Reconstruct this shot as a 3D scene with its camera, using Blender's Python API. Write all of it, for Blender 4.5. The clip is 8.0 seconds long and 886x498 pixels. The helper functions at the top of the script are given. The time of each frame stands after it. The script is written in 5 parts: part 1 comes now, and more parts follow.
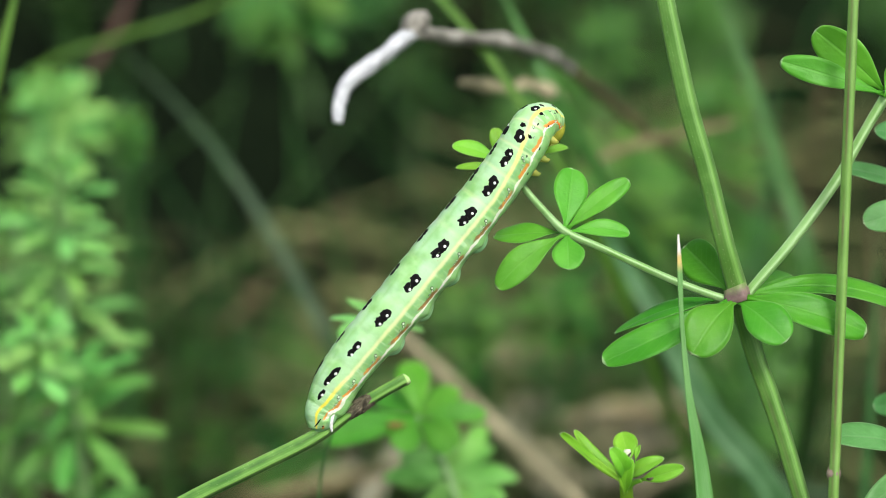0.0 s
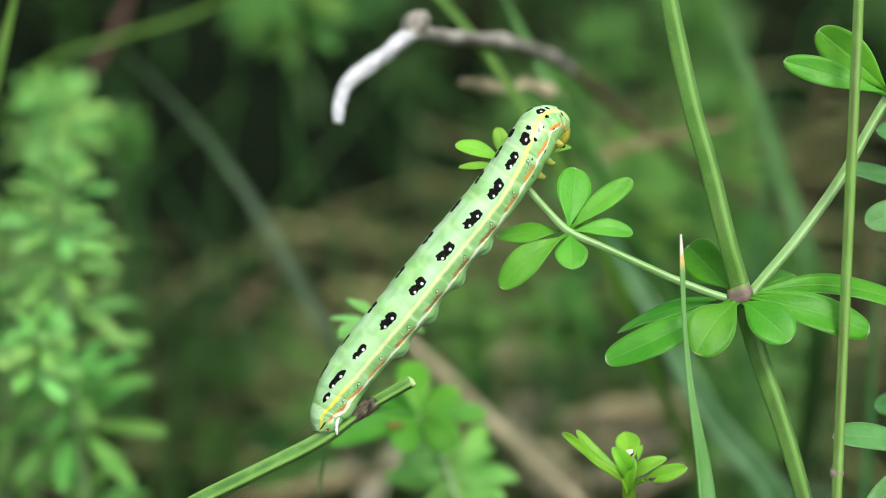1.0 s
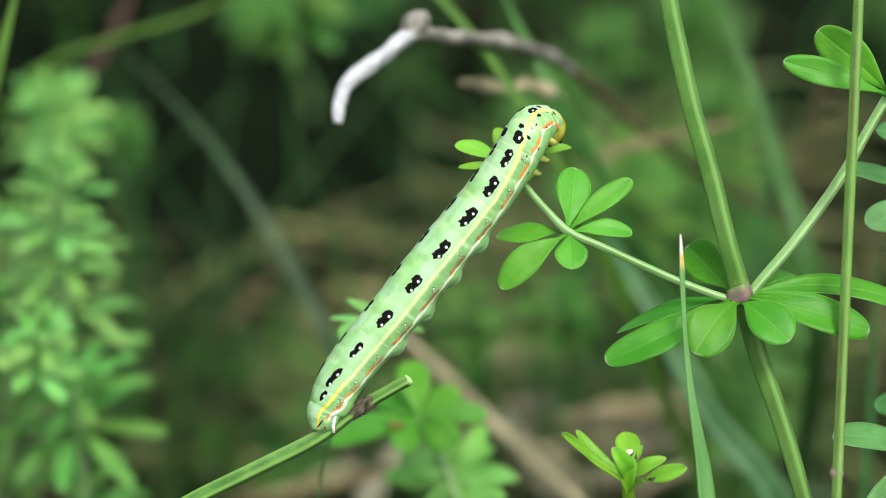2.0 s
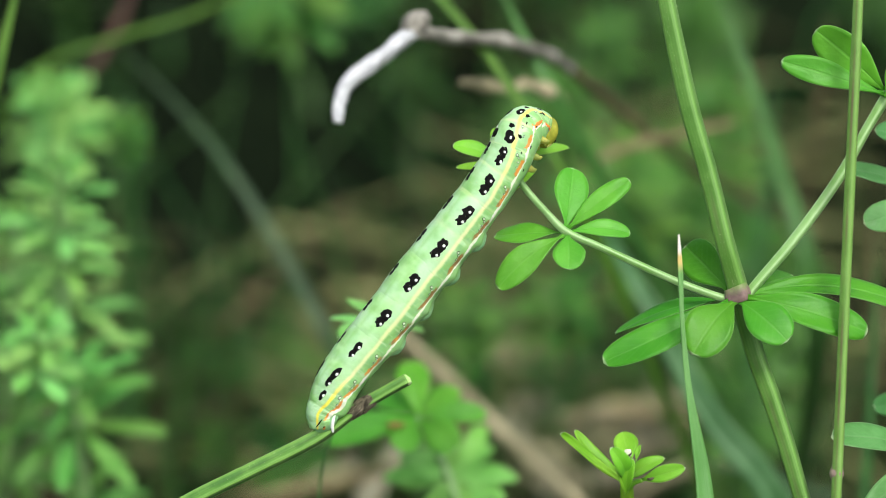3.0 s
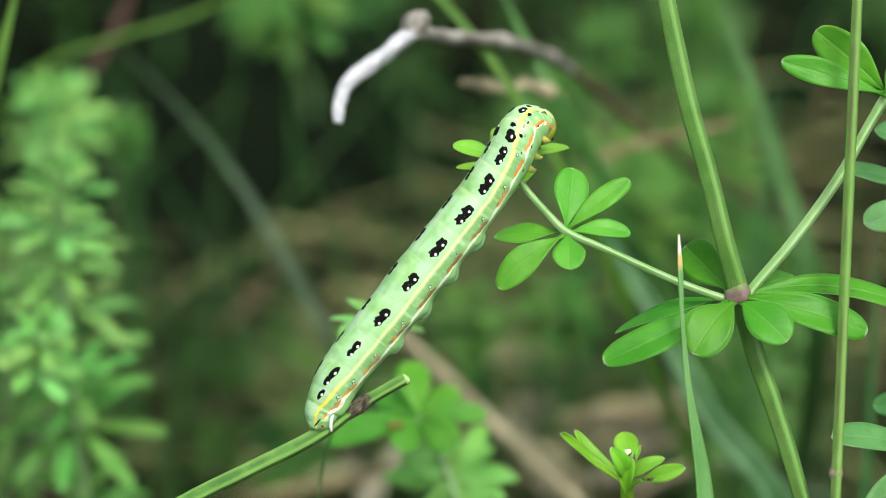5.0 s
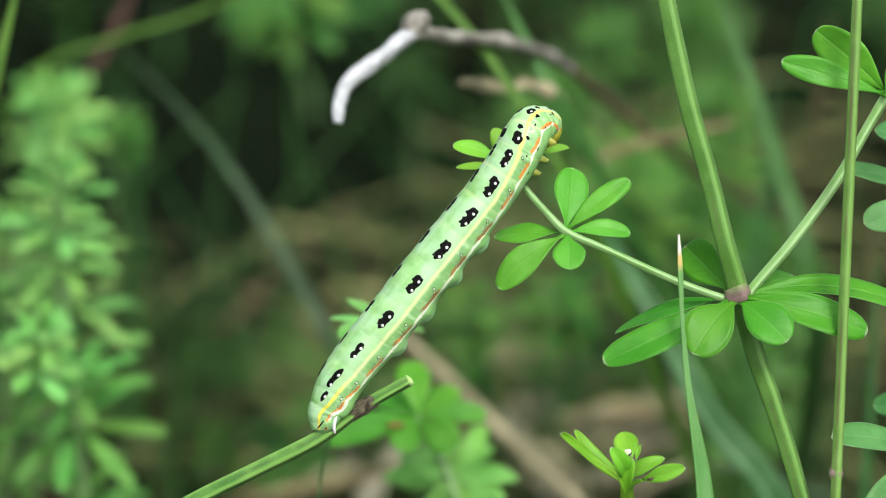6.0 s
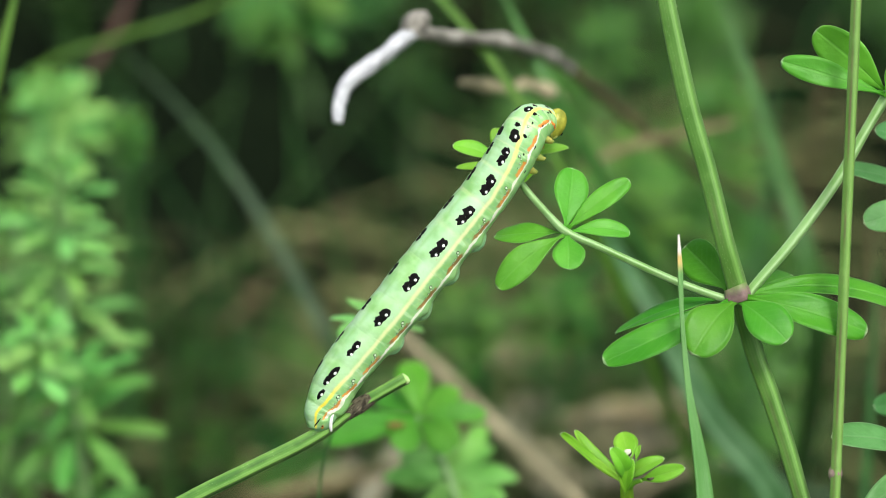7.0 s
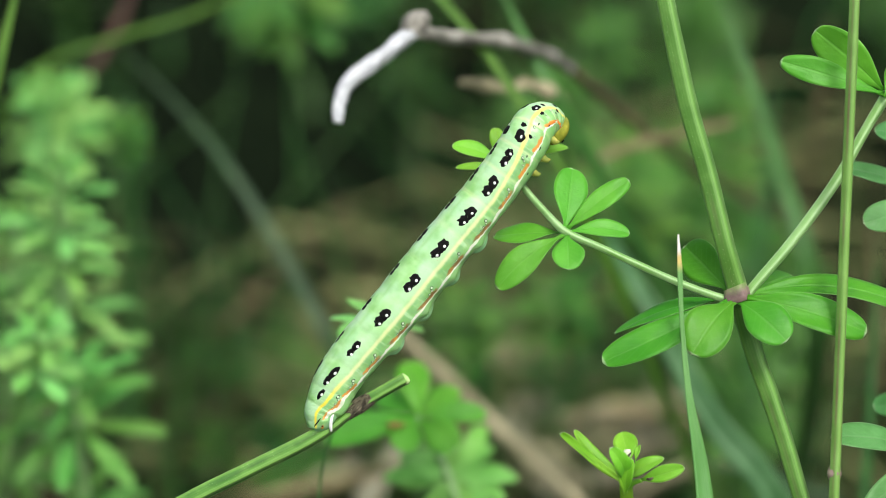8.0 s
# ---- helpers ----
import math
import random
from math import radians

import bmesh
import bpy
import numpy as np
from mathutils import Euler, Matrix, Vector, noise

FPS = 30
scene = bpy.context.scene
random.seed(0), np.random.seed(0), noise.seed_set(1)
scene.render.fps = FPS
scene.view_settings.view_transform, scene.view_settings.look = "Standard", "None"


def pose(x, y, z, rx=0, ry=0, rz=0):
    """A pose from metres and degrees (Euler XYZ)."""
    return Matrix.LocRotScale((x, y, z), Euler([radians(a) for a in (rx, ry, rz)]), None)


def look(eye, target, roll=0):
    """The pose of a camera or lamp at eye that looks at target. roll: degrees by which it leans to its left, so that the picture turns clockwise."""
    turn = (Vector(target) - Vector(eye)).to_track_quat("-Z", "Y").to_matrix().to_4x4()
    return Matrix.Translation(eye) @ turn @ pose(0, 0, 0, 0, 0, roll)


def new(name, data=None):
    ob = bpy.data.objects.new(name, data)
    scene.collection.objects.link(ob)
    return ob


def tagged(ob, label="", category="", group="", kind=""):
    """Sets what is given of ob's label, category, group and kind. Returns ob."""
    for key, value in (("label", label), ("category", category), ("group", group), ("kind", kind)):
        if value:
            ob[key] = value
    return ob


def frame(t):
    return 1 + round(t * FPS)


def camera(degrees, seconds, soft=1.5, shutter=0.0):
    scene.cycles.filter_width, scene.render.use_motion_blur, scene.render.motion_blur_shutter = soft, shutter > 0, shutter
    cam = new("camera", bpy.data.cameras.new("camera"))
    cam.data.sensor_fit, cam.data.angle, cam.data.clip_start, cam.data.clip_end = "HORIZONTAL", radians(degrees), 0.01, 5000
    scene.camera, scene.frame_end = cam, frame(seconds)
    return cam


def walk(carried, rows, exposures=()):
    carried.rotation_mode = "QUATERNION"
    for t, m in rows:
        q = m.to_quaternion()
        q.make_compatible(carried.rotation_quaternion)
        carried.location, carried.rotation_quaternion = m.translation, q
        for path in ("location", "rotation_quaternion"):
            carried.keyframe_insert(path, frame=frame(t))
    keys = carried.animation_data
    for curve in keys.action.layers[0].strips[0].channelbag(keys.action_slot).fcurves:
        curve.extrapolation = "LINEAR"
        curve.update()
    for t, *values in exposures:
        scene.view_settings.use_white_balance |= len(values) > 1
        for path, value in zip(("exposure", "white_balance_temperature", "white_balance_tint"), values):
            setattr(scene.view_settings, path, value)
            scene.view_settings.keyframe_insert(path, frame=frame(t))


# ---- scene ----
EYE, AIM = (0.0, -0.3477, 0.3465), (0.0, 0.0, 0.22)
cam = camera(20, 8.0, soft=0.9)
# a long lens with a wide aperture, focused on the caterpillar
cam.data.dof.use_dof = True
cam.data.dof.focus_distance = 0.370
cam.data.dof.aperture_fstop = 9.3
walk(cam, [(0.0, look(EYE, AIM)), (8.0, look(EYE, AIM))],
     [(0.0, 0.89, 6500, 10), (8.0, 0.89, 6500, 10)])

# ---- light: a bright, hazy sky with a soft sun high behind the camera's right shoulder ----
world = bpy.data.worlds.new("sky")
scene.world = world
world.use_nodes = True
sky = world.node_tree.nodes.new("ShaderNodeTexSky")
sky.sky_type, sky.sun_disc = "NISHITA", False
sky.sun_elevation, sky.sun_rotation = radians(54), radians(155)
sky.dust_density = 4.0
world.node_tree.nodes["Background"].inputs["Strength"].default_value = 0.125
haze = world.node_tree.nodes.new("ShaderNodeHueSaturation")
haze.inputs["Saturation"].default_value = 0.45
world.node_tree.links.new(sky.outputs[0], haze.inputs["Color"])
world.node_tree.links.new(haze.outputs[0], world.node_tree.nodes["Background"].inputs["Color"])
sun = new("sun", bpy.data.lights.new("sun", "SUN"))
sun.data.energy, sun.data.angle, sun.data.color = 1.2, radians(14), (1.0, 0.96, 0.9)
sun.matrix_world = look((0.7, -1.5, 2.3), (0, 0, 0))

# ---- small helpers ----
AHEAD = Vector((0, 0.9397, -0.3420))
V = Vector


def part(name, bm, material, parent=None, label=""):
    mesh = bpy.data.meshes.new(name)
    bm.to_mesh(mesh)
    bm.free()
    for f in mesh.polygons:
        f.use_smooth = True
    mesh.materials.append(material)
    ob = new(name, mesh)
    if parent is not None:
        ob.parent = parent
    return tagged(ob, label)


def thing(name, at, label, category, group="", kind=""):
    ob = new(name)
    ob.location = at
    ob.empty_display_size = 0.005
    return tagged(ob, label, category, group, kind)


def moved(bm, at):
    """Shift a mesh built in world metres into the space of a thing that stands at a point."""
    bmesh.ops.translate(bm, verts=bm.verts, vec=-Vector(at))
    return bm


def smooth_path(points, steps):
    """Centripetal Catmull-Rom curve through points of any dimension."""
    p = [np.array(q, float) for q in points]
    p = [2 * p[0] - p[1]] + p + [2 * p[-1] - p[-2]]
    out = []
    for i in range(1, len(p) - 2):
        a, b, c, d = p[i - 1:i + 3]
        t1 = np.linalg.norm(b - a) ** 0.5
        t2 = t1 + np.linalg.norm(c - b) ** 0.5
        t3 = t2 + np.linalg.norm(d - c) ** 0.5
        for j in range(steps):
            t = t1 + (t2 - t1) * j / steps
            e, f, g = a + (b - a) * t / t1, b + (c - b) * (t - t1) / (t2 - t1), c + (d - c) * (t - t2) / (t3 - t2)
            h, k = e + (f - e) * t / t2, f + (g - f) * (t - t1) / (t3 - t1)
            out.append(h + (k - h) * (t - t1) / (t2 - t1))
    out.append(p[-2])
    return out


def tube(bm, points, radii, steps=5, sides=12, ridge=0.0, ridges=4, wobble=0.0, twist=0.0, seed=0):
    """A tapered stem along a smooth path; ridge gives it raised ribs; uv: round, along."""
    uv = bm.loops.layers.uv.verify()
    rows = smooth_path([(*p, r) for p, r in zip(points, radii)], steps)
    pts, rad = [Vector(r[:3]) for r in rows], [r[3] for r in rows]
    side = None
    rings, length, lengths = [], 0.0, []
    for i, p in enumerate(pts):
        tan = (pts[min(i + 1, len(pts) - 1)] - pts[max(i - 1, 0)]).normalized()
        side = (tan.cross(Vector((0.3, -0.8, 0.5))) if side is None else side - tan * side.dot(tan)).normalized()
        other = tan.cross(side)
        if i:
            length += (p - pts[i - 1]).length
        lengths.append(length)
        ring = []
        for k in range(sides):
            a = 2 * math.pi * k / sides
            r = rad[i] * (1 + ridge * math.cos(ridges * a))
            if wobble:
                r *= 1 + wobble * noise.noise(p * 300 + Vector((math.cos(a), math.sin(a), seed)) * 1.5)
            b = a + twist * length
            ring.append(bm.verts.new(p + (side * math.cos(b) + other * math.sin(b)) * r))
        rings.append(ring)
    for i in range(len(rings) - 1):
        for k in range(sides):
            n = (k + 1) % sides
            f = bm.faces.new((rings[i][k], rings[i][n], rings[i + 1][n], rings[i + 1][k]))
            for loop, (u, v) in zip(f.loops, ((k, i), (k + 1, i), (k + 1, i + 1), (k, i + 1))):
                loop[uv].uv = (u / sides, lengths[v] * 100)
    for ring, flip in ((rings[0], True), (rings[-1], False)):
        bm.faces.new(list(reversed(ring)) if flip else ring)
    return bm


def leaf(bm, base, tip, width, facing=(0.0, -0.6, 0.8), droop=0.08, fold=0.18, thick=0.00012, rows=12, cols=6, widest=0.62, seed=0, sharp=1.0):
    """A lance-shaped leaf with thickness, a folded midrib, an arched blade and a small pointed tip; uv: across, along."""
    uv = bm.loops.layers.uv.verify()
    base, tip = Vector(base), Vector(tip)
    along = tip - base
    n = Vector(facing)
    n = (n - along * (n.dot(along) / along.length_squared)).normalized()
    across = along.normalized().cross(n)
    rng = random.Random(seed)
    wave, phase = rng.uniform(0.01, 0.03), rng.uniform(0, 6)
    lean = rng.uniform(-0.05, 0.05)
    grid = {}
    for layer in (0, 1):
        for i in range(rows + 1):
            t = 1 - (1 - i / rows) ** 1.5
            q = t ** (math.log(0.5) / math.log(widest))
            w = 0.5 * width * (math.sin(math.pi * min(q, 1)) ** ((0.82 if t < widest else 0.40) * sharp) if 0 < t < 1 else 0)
            w = max(w, width * (0.09 if i == 0 else 0.012))
            for j in range(cols + 1):
                s = 2 * j / cols - 1
                lift = droop * along.length * 4 * t * (1 - t) + fold * w * abs(s) - 0.25 * fold * w * s * s
                lift += wave * along.length * math.sin(7 * t + phase + 2 * s) * abs(s)
                p = base + along * t + across * (w * s + lean * along.length * math.sin(math.pi * t)) + n * (lift - layer * thick)
                grid[layer, i, j] = bm.verts.new(p)
    for layer in (0, 1):
        for i in range(rows):
            for j in range(cols):
                c = ((i, j), (i, j + 1), (i + 1, j + 1), (i + 1, j))
                c = c if layer == 0 else tuple(reversed(c))
                f = bm.faces.new([grid[layer, a, b] for a, b in c])
                for loop, (a, b) in zip(f.loops, c):
                    loop[uv].uv = (b / cols, 1 - (1 - a / rows) ** 1.5)
    rim = [(0, j) for j in range(cols + 1)] + [(i, cols) for i in range(1, rows + 1)]
    rim += [(rows, j) for j in range(cols - 1, -1, -1)] + [(i, 0) for i in range(rows - 1, 0, -1)]
    for a, b in zip(rim, rim[1:] + rim[:1]):
        f = bm.faces.new((grid[1, *a], grid[1, *b], grid[0, *b], grid[0, *a]))
        for loop, (i, j) in zip(f.loops, (a, b, b, a)):
            loop[uv].uv = (j / cols, 1 - (1 - i / rows) ** 1.5)
    return bm


def hairs(bm, points, radius, count, length, seed):
    """Short stiff hairs standing off a stem."""
    rng = random.Random(seed)
    path = [Vector(p) for p in smooth_path(points, 6)]
    for _ in range(count):
        i = rng.randrange(len(path) - 1)
        p = path[i].lerp(path[i + 1], rng.random())
        tan = (path[i + 1] - path[i]).normalized()
        out = tan.cross(Vector((rng.gauss(0, 1), rng.gauss(0, 1), rng.gauss(0, 1)))).normalized()
        a, b = p + out * radius * 0.9, p + out * (radius + length * rng.uniform(0.5, 1)) - tan * length * 0.4
        w = tan * 0.000014
        s = out.cross(tan) * 0.000014
        va = [bm.verts.new(a + w), bm.verts.new(a - w + s), bm.verts.new(a - w - s), bm.verts.new(b)]
        for tri in ((0, 1, 3), (1, 2, 3), (2, 0, 3)):
            bm.faces.new([va[k] for k in tri])
    return bm


# ---- materials ----
class Nodes:
    """Short hand for building a node material."""

    def __init__(self, name, rough=0.5, spec=0.5):
        self.material = bpy.data.materials.new(name)
        self.material.use_nodes = True
        self.tree = self.material.node_tree
        self.shader = self.tree.nodes["Principled BSDF"]
        self.shader.inputs["Roughness"].default_value = rough
        self.shader.inputs["Specular IOR Level"].default_value = spec
        self.coord = self.tree.nodes.new("ShaderNodeTexCoord")

    def put(self, socket, value):
        if isinstance(value, bpy.types.NodeSocket):
            self.tree.links.new(value, socket)
        elif isinstance(value, tuple) and len(value) == 3 and socket.type == "RGBA":
            socket.default_value = (*value, 1)
        else:
            socket.default_value = value

    def math(self, op, a, b=0.0, c=0.0):
        n = self.tree.nodes.new("ShaderNodeMath")
        n.operation = op
        for s, v in zip(n.inputs, (a, b, c)):
            self.put(s, v)
        return n.outputs[0]

    def band(self, x, centre, half, soft):
        """1 where x lies within half of centre, fading over soft."""
        d = self.math("ABSOLUTE", self.math("SUBTRACT", x, centre))
        return self.ramp(d, self.math("ADD", half, soft) if isinstance(half, bpy.types.NodeSocket) else half + soft, half)

    def ramp(self, x, low, high):
        n = self.tree.nodes.new("ShaderNodeMapRange")
        n.interpolation_type = "SMOOTHSTEP"
        for key, v in (("Value", x), ("From Min", low), ("From Max", high)):
            self.put(n.inputs[key], v)
        return n.outputs[0]

    def noise(self, scale, detail=3.0, vector=None, stretch=None, rough=0.55):
        n = self.tree.nodes.new("ShaderNodeTexNoise")
        n.inputs["Scale"].default_value, n.inputs["Detail"].default_value = scale, detail
        n.inputs["Roughness"].default_value = rough
        v = self.coord.outputs["Object"] if vector is None else vector
        if stretch:
            m = self.tree.nodes.new("ShaderNodeMapping")
            m.inputs["Scale"].default_value = stretch
            self.tree.links.new(v, m.inputs["Vector"])
            v = m.outputs[0]
        self.tree.links.new(v, n.inputs["Vector"])
        return n.outputs["Fac"]

    def mix(self, fac, a, b):
        n = self.tree.nodes.new("ShaderNodeMix")
        n.data_type = "RGBA"
        self.put(n.inputs[0], fac)
        self.put(n.inputs[6], a)
        self.put(n.inputs[7], b)
        return n.outputs[2]

    def uv(self):
        n = self.tree.nodes.new("ShaderNodeSeparateXYZ")
        self.tree.links.new(self.coord.outputs["UV"], n.inputs[0])
        return n.outputs[0], n.outputs[1]

    def vary(self, colour, hue=0.02, value=0.25, island=False):
        """Shift hue and brightness from piece to piece."""
        if island:
            r = self.tree.nodes.new("ShaderNodeNewGeometry").outputs["Random Per Island"]
        else:
            r = self.tree.nodes.new("ShaderNodeObjectInfo").outputs["Random"]
        n = self.tree.nodes.new("ShaderNodeHueSaturation")
        self.put(n.inputs["Hue"], self.math("MULTIPLY_ADD", r, hue, 0.5 - hue / 2))
        r2 = self.math("FRACT", self.math("MULTIPLY", r, 7.31))
        self.put(n.inputs["Value"], self.math("MULTIPLY_ADD", r2, value, 1 - value / 2))
        self.put(n.inputs["Color"], colour)
        return n.outputs[0]

    def bump(self, height, strength, distance):
        n = self.tree.nodes.new("ShaderNodeBump")
        n.inputs["Strength"].default_value, n.inputs["Distance"].default_value = strength, distance
        self.tree.links.new(height, n.inputs["Height"])
        self.tree.links.new(n.outputs[0], self.shader.inputs["Normal"])

    def done(self, colour, translucent=0.0, glow_through=None):
        self.put(self.shader.inputs["Base Color"], colour)
        if translucent:
            t = self.tree.nodes.new("ShaderNodeBsdfTranslucent")
            self.put(t.inputs["Color"], glow_through or colour)
            m = self.tree.nodes.new("ShaderNodeMixShader")
            m.inputs[0].default_value = translucent
            self.tree.links.new(self.shader.outputs[0], m.inputs[1])
            self.tree.links.new(t.outputs[0], m.inputs[2])
            self.tree.links.new(m.outputs[0], self.tree.nodes["Material Output"].inputs["Surface"])
        return self.material


def leaf_material(name, dark, light, rib, through_colour, translucent=0.35, island=False, hue=0.02, value=0.25, rough=0.42, tip=0.75):
    n = Nodes(name, rough, 0.32)
    n.shader.inputs["Sheen Weight"].default_value = 0.05  # a down of fine hairs
    u, v = n.uv()
    c = n.mix(n.ramp(n.noise(190, 4), 0.3, 0.7), dark, light)
    side = n.math("ABSOLUTE", n.math("SUBTRACT", u, 0.5))
    vein = n.math("SINE", n.math("MULTIPLY", n.math("SUBTRACT", v, n.math("MULTIPLY", side, 0.5)), 55.0))
    c = n.mix(n.math("MULTIPLY", n.ramp(vein, 0.5, 1.0), 0.05), c, rib)
    c = n.mix(n.math("MULTIPLY", n.band(u, 0.5, 0.010, 0.03), 0.22), c, rib)
    c = n.mix(n.math("MULTIPLY", n.ramp(side, 0.47, 0.5), 0.7), c, rib)
    c = n.mix(n.math("MULTIPLY", n.ramp(v, 0.975, 0.998), tip), c, (0.62, 0.74, 0.48))
    c = n.vary(c, hue, value, island)
    n.bump(n.math("ADD", n.math("ADD", n.noise(1800, 3), n.math("MULTIPLY", n.noise(350, 2), 2.5)), n.math("MULTIPLY", n.band(u, 0.5, 0.01, 0.05), -1.2)), 0.4, 0.0002)
    return n.done(c, translucent, n.vary(n.mix(0.5, c, through_colour), 0.0, 0.01))


LEAF = leaf_material("fresh_leaf", (0.05, 0.285, 0.010), (0.088, 0.375, 0.018), (0.24, 0.53, 0.14), (0.18, 0.66, 0.02), 0.36, value=0.12)
LEAF_YOUNG = leaf_material("young_leaf", (0.19, 0.52, 0.025), (0.29, 0.63, 0.055), (0.40, 0.66, 0.16), (0.38, 0.78, 0.05), 0.42)
LEAF_PALE = leaf_material("pale_leaf", (0.165, 0.46, 0.08), (0.29, 0.61, 0.165), (0.38, 0.68, 0.24), (0.40, 0.78, 0.16), 0.35, value=0.3, hue=0.04)
LEAF_SOFT = leaf_material("soft_bright_leaf", (0.17, 0.47, 0.07), (0.27, 0.60, 0.14), (0.36, 0.66, 0.22), (0.38, 0.78, 0.14), 0.38, value=0.2)
LEAF_SIDE = leaf_material("soft_leaf", (0.09, 0.32, 0.042), (0.165, 0.43, 0.088), (0.30, 0.58, 0.18), (0.26, 0.70, 0.08), 0.38, value=0.35, hue=0.04)
# brighter copy of LEAF, sunlight put into its green
LEAF_FRESH = leaf_material("sunlit_leaf", (0.085, 0.37, 0.020), (0.145, 0.49, 0.042), (0.27, 0.60, 0.14), (0.25, 0.78, 0.04), 0.4)
LEAF_GREY = leaf_material("blue_green_leaf", (0.07, 0.26, 0.055), (0.12, 0.36, 0.10), (0.26, 0.48, 0.22), (0.15, 0.52, 0.08))
# darker leaf greens for the background, its shade put into the colour
LEAF_BACK = leaf_material("painted_shade_leaf", (0.030, 0.11, 0.012), (0.07, 0.20, 0.025), (0.14, 0.30, 0.07), (0.10, 0.30, 0.02), island=True, value=0.6, hue=0.06)
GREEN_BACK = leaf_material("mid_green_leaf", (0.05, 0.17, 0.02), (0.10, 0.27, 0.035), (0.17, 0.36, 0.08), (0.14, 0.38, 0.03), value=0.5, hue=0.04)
# grass green kept dark, undergrowth shade put into its colour
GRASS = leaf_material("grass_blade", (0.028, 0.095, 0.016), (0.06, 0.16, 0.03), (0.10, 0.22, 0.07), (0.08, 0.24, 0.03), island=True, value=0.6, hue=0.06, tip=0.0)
# lighter copy of GRASS, with light put into the green
GRASS_LIT = leaf_material("grass_blade_painted_lit", (0.05, 0.16, 0.03), (0.08, 0.23, 0.05), (0.14, 0.30, 0.09), (0.10, 0.32, 0.05), tip=0.0)
GRASS_GREY = leaf_material("grass_blade_grey", (0.042, 0.095, 0.042), (0.075, 0.14, 0.065), (0.12, 0.19, 0.10), (0.07, 0.15, 0.05), tip=0.0)
GRASS_BLUE = leaf_material("grass_blade_bluish", (0.052, 0.17, 0.055), (0.095, 0.25, 0.095), (0.15, 0.30, 0.14), (0.09, 0.30, 0.08), tip=0.0)
GRASS_WARM = leaf_material("grass_stem_warm", (0.08, 0.20, 0.02), (0.13, 0.28, 0.035), (0.18, 0.34, 0.07), (0.15, 0.36, 0.04), tip=0.0)


def stem_material(name, base, pale, streak, streak_amount=0.3, ribs=4):
    n = Nodes(name, 0.45, 0.4)
    u, v = n.uv()
    c = n.mix(n.ramp(n.noise(220, 4), 0.3, 0.75), base, tuple(0.5 * (a + b) for a, b in zip(base, pale)))
    rib = n.math("COSINE", n.math("MULTIPLY", u, 2 * math.pi * ribs))
    c = n.mix(n.math("MULTIPLY", n.ramp(rib, -0.1, 0.98), 0.6), c, pale)
    fine = n.math("COSINE", n.math("MULTIPLY", u, 2 * math.pi * ribs * 5))
    c = n.mix(n.math("MULTIPLY", n.ramp(n.noise(60, 3), 0.45, 0.7), 0.18), c, pale)
    c = n.mix(n.math("MULTIPLY", n.ramp(fine, -0.3, -1.0), 0.42), c, base)
    c = n.mix(n.math("MULTIPLY", n.ramp(n.noise(2600, 2), 0.62, 0.75), 0.12), c, pale)
    c = n.mix(n.math("MULTIPLY", n.math("MULTIPLY", n.ramp(rib, -0.2, -0.95), n.ramp(n.noise(90, 3), 0.4, 0.65)), streak_amount), c, streak)
    n.shader.inputs["Sheen Weight"].default_value = 0.08
    n.bump(n.math("ADD", n.noise(1500, 3), n.math("MULTIPLY", fine, 0.08)), 0.25, 0.0002)
    return n.done(c, 0.12)


STEM = stem_material("square_stem", (0.068, 0.20, 0.022), (0.18, 0.38, 0.075), (0.10, 0.085, 0.045), 0.4)
STEM_SIDE = stem_material("side_stem", (0.16, 0.37, 0.07), (0.44, 0.66, 0.33), (0.2, 0.28, 0.07), 0.05)
STEM_CUT = stem_material("cut_green_stem", (0.045, 0.165, 0.014), (0.23, 0.46, 0.09), (0.03, 0.08, 0.015), 0.7)
STEM_DULL = stem_material("dull_stem", (0.09, 0.23, 0.026), (0.22, 0.40, 0.09), (0.12, 0.085, 0.045), 0.8)


def plain_material(name, a, b, scale, rough=0.6, bump=0.4, distance=0.0003, stretch=None, island=False, translucent=0.0, spec=0.35):
    n = Nodes(name, rough, spec)
    f = n.noise(scale, 5, stretch=stretch)
    c = n.vary(n.mix(n.ramp(f, 0.3, 0.7), a, b), 0.02, 0.3, island)
    c = n.mix(n.math("MULTIPLY", n.ramp(n.noise(scale * 0.15, 2), 0.45, 0.7), 0.4), c, a)
    n.bump(n.noise(scale * 3, 4, stretch=stretch), bump, distance)
    return n.done(c, translucent)


def node_material():
    n = Nodes("purple_node", 0.5, 0.3)
    u, v = n.uv()
    c = n.mix(n.ramp(n.noise(500, 3), .35, .7), (0.14, 0.085, 0.09), (0.25, 0.175, 0.15))
    c = n.mix(n.ramp(n.math("ADD", v, n.math("MULTIPLY", n.math("SUBTRACT", n.noise(700, 3), 0.5), 0.25)), 0.10, 0.30), c, (0.16, 0.30, 0.06))
    n.bump(n.noise(1500, 3), 0.15, 0.0002)
    return n.done(c, 0.05)


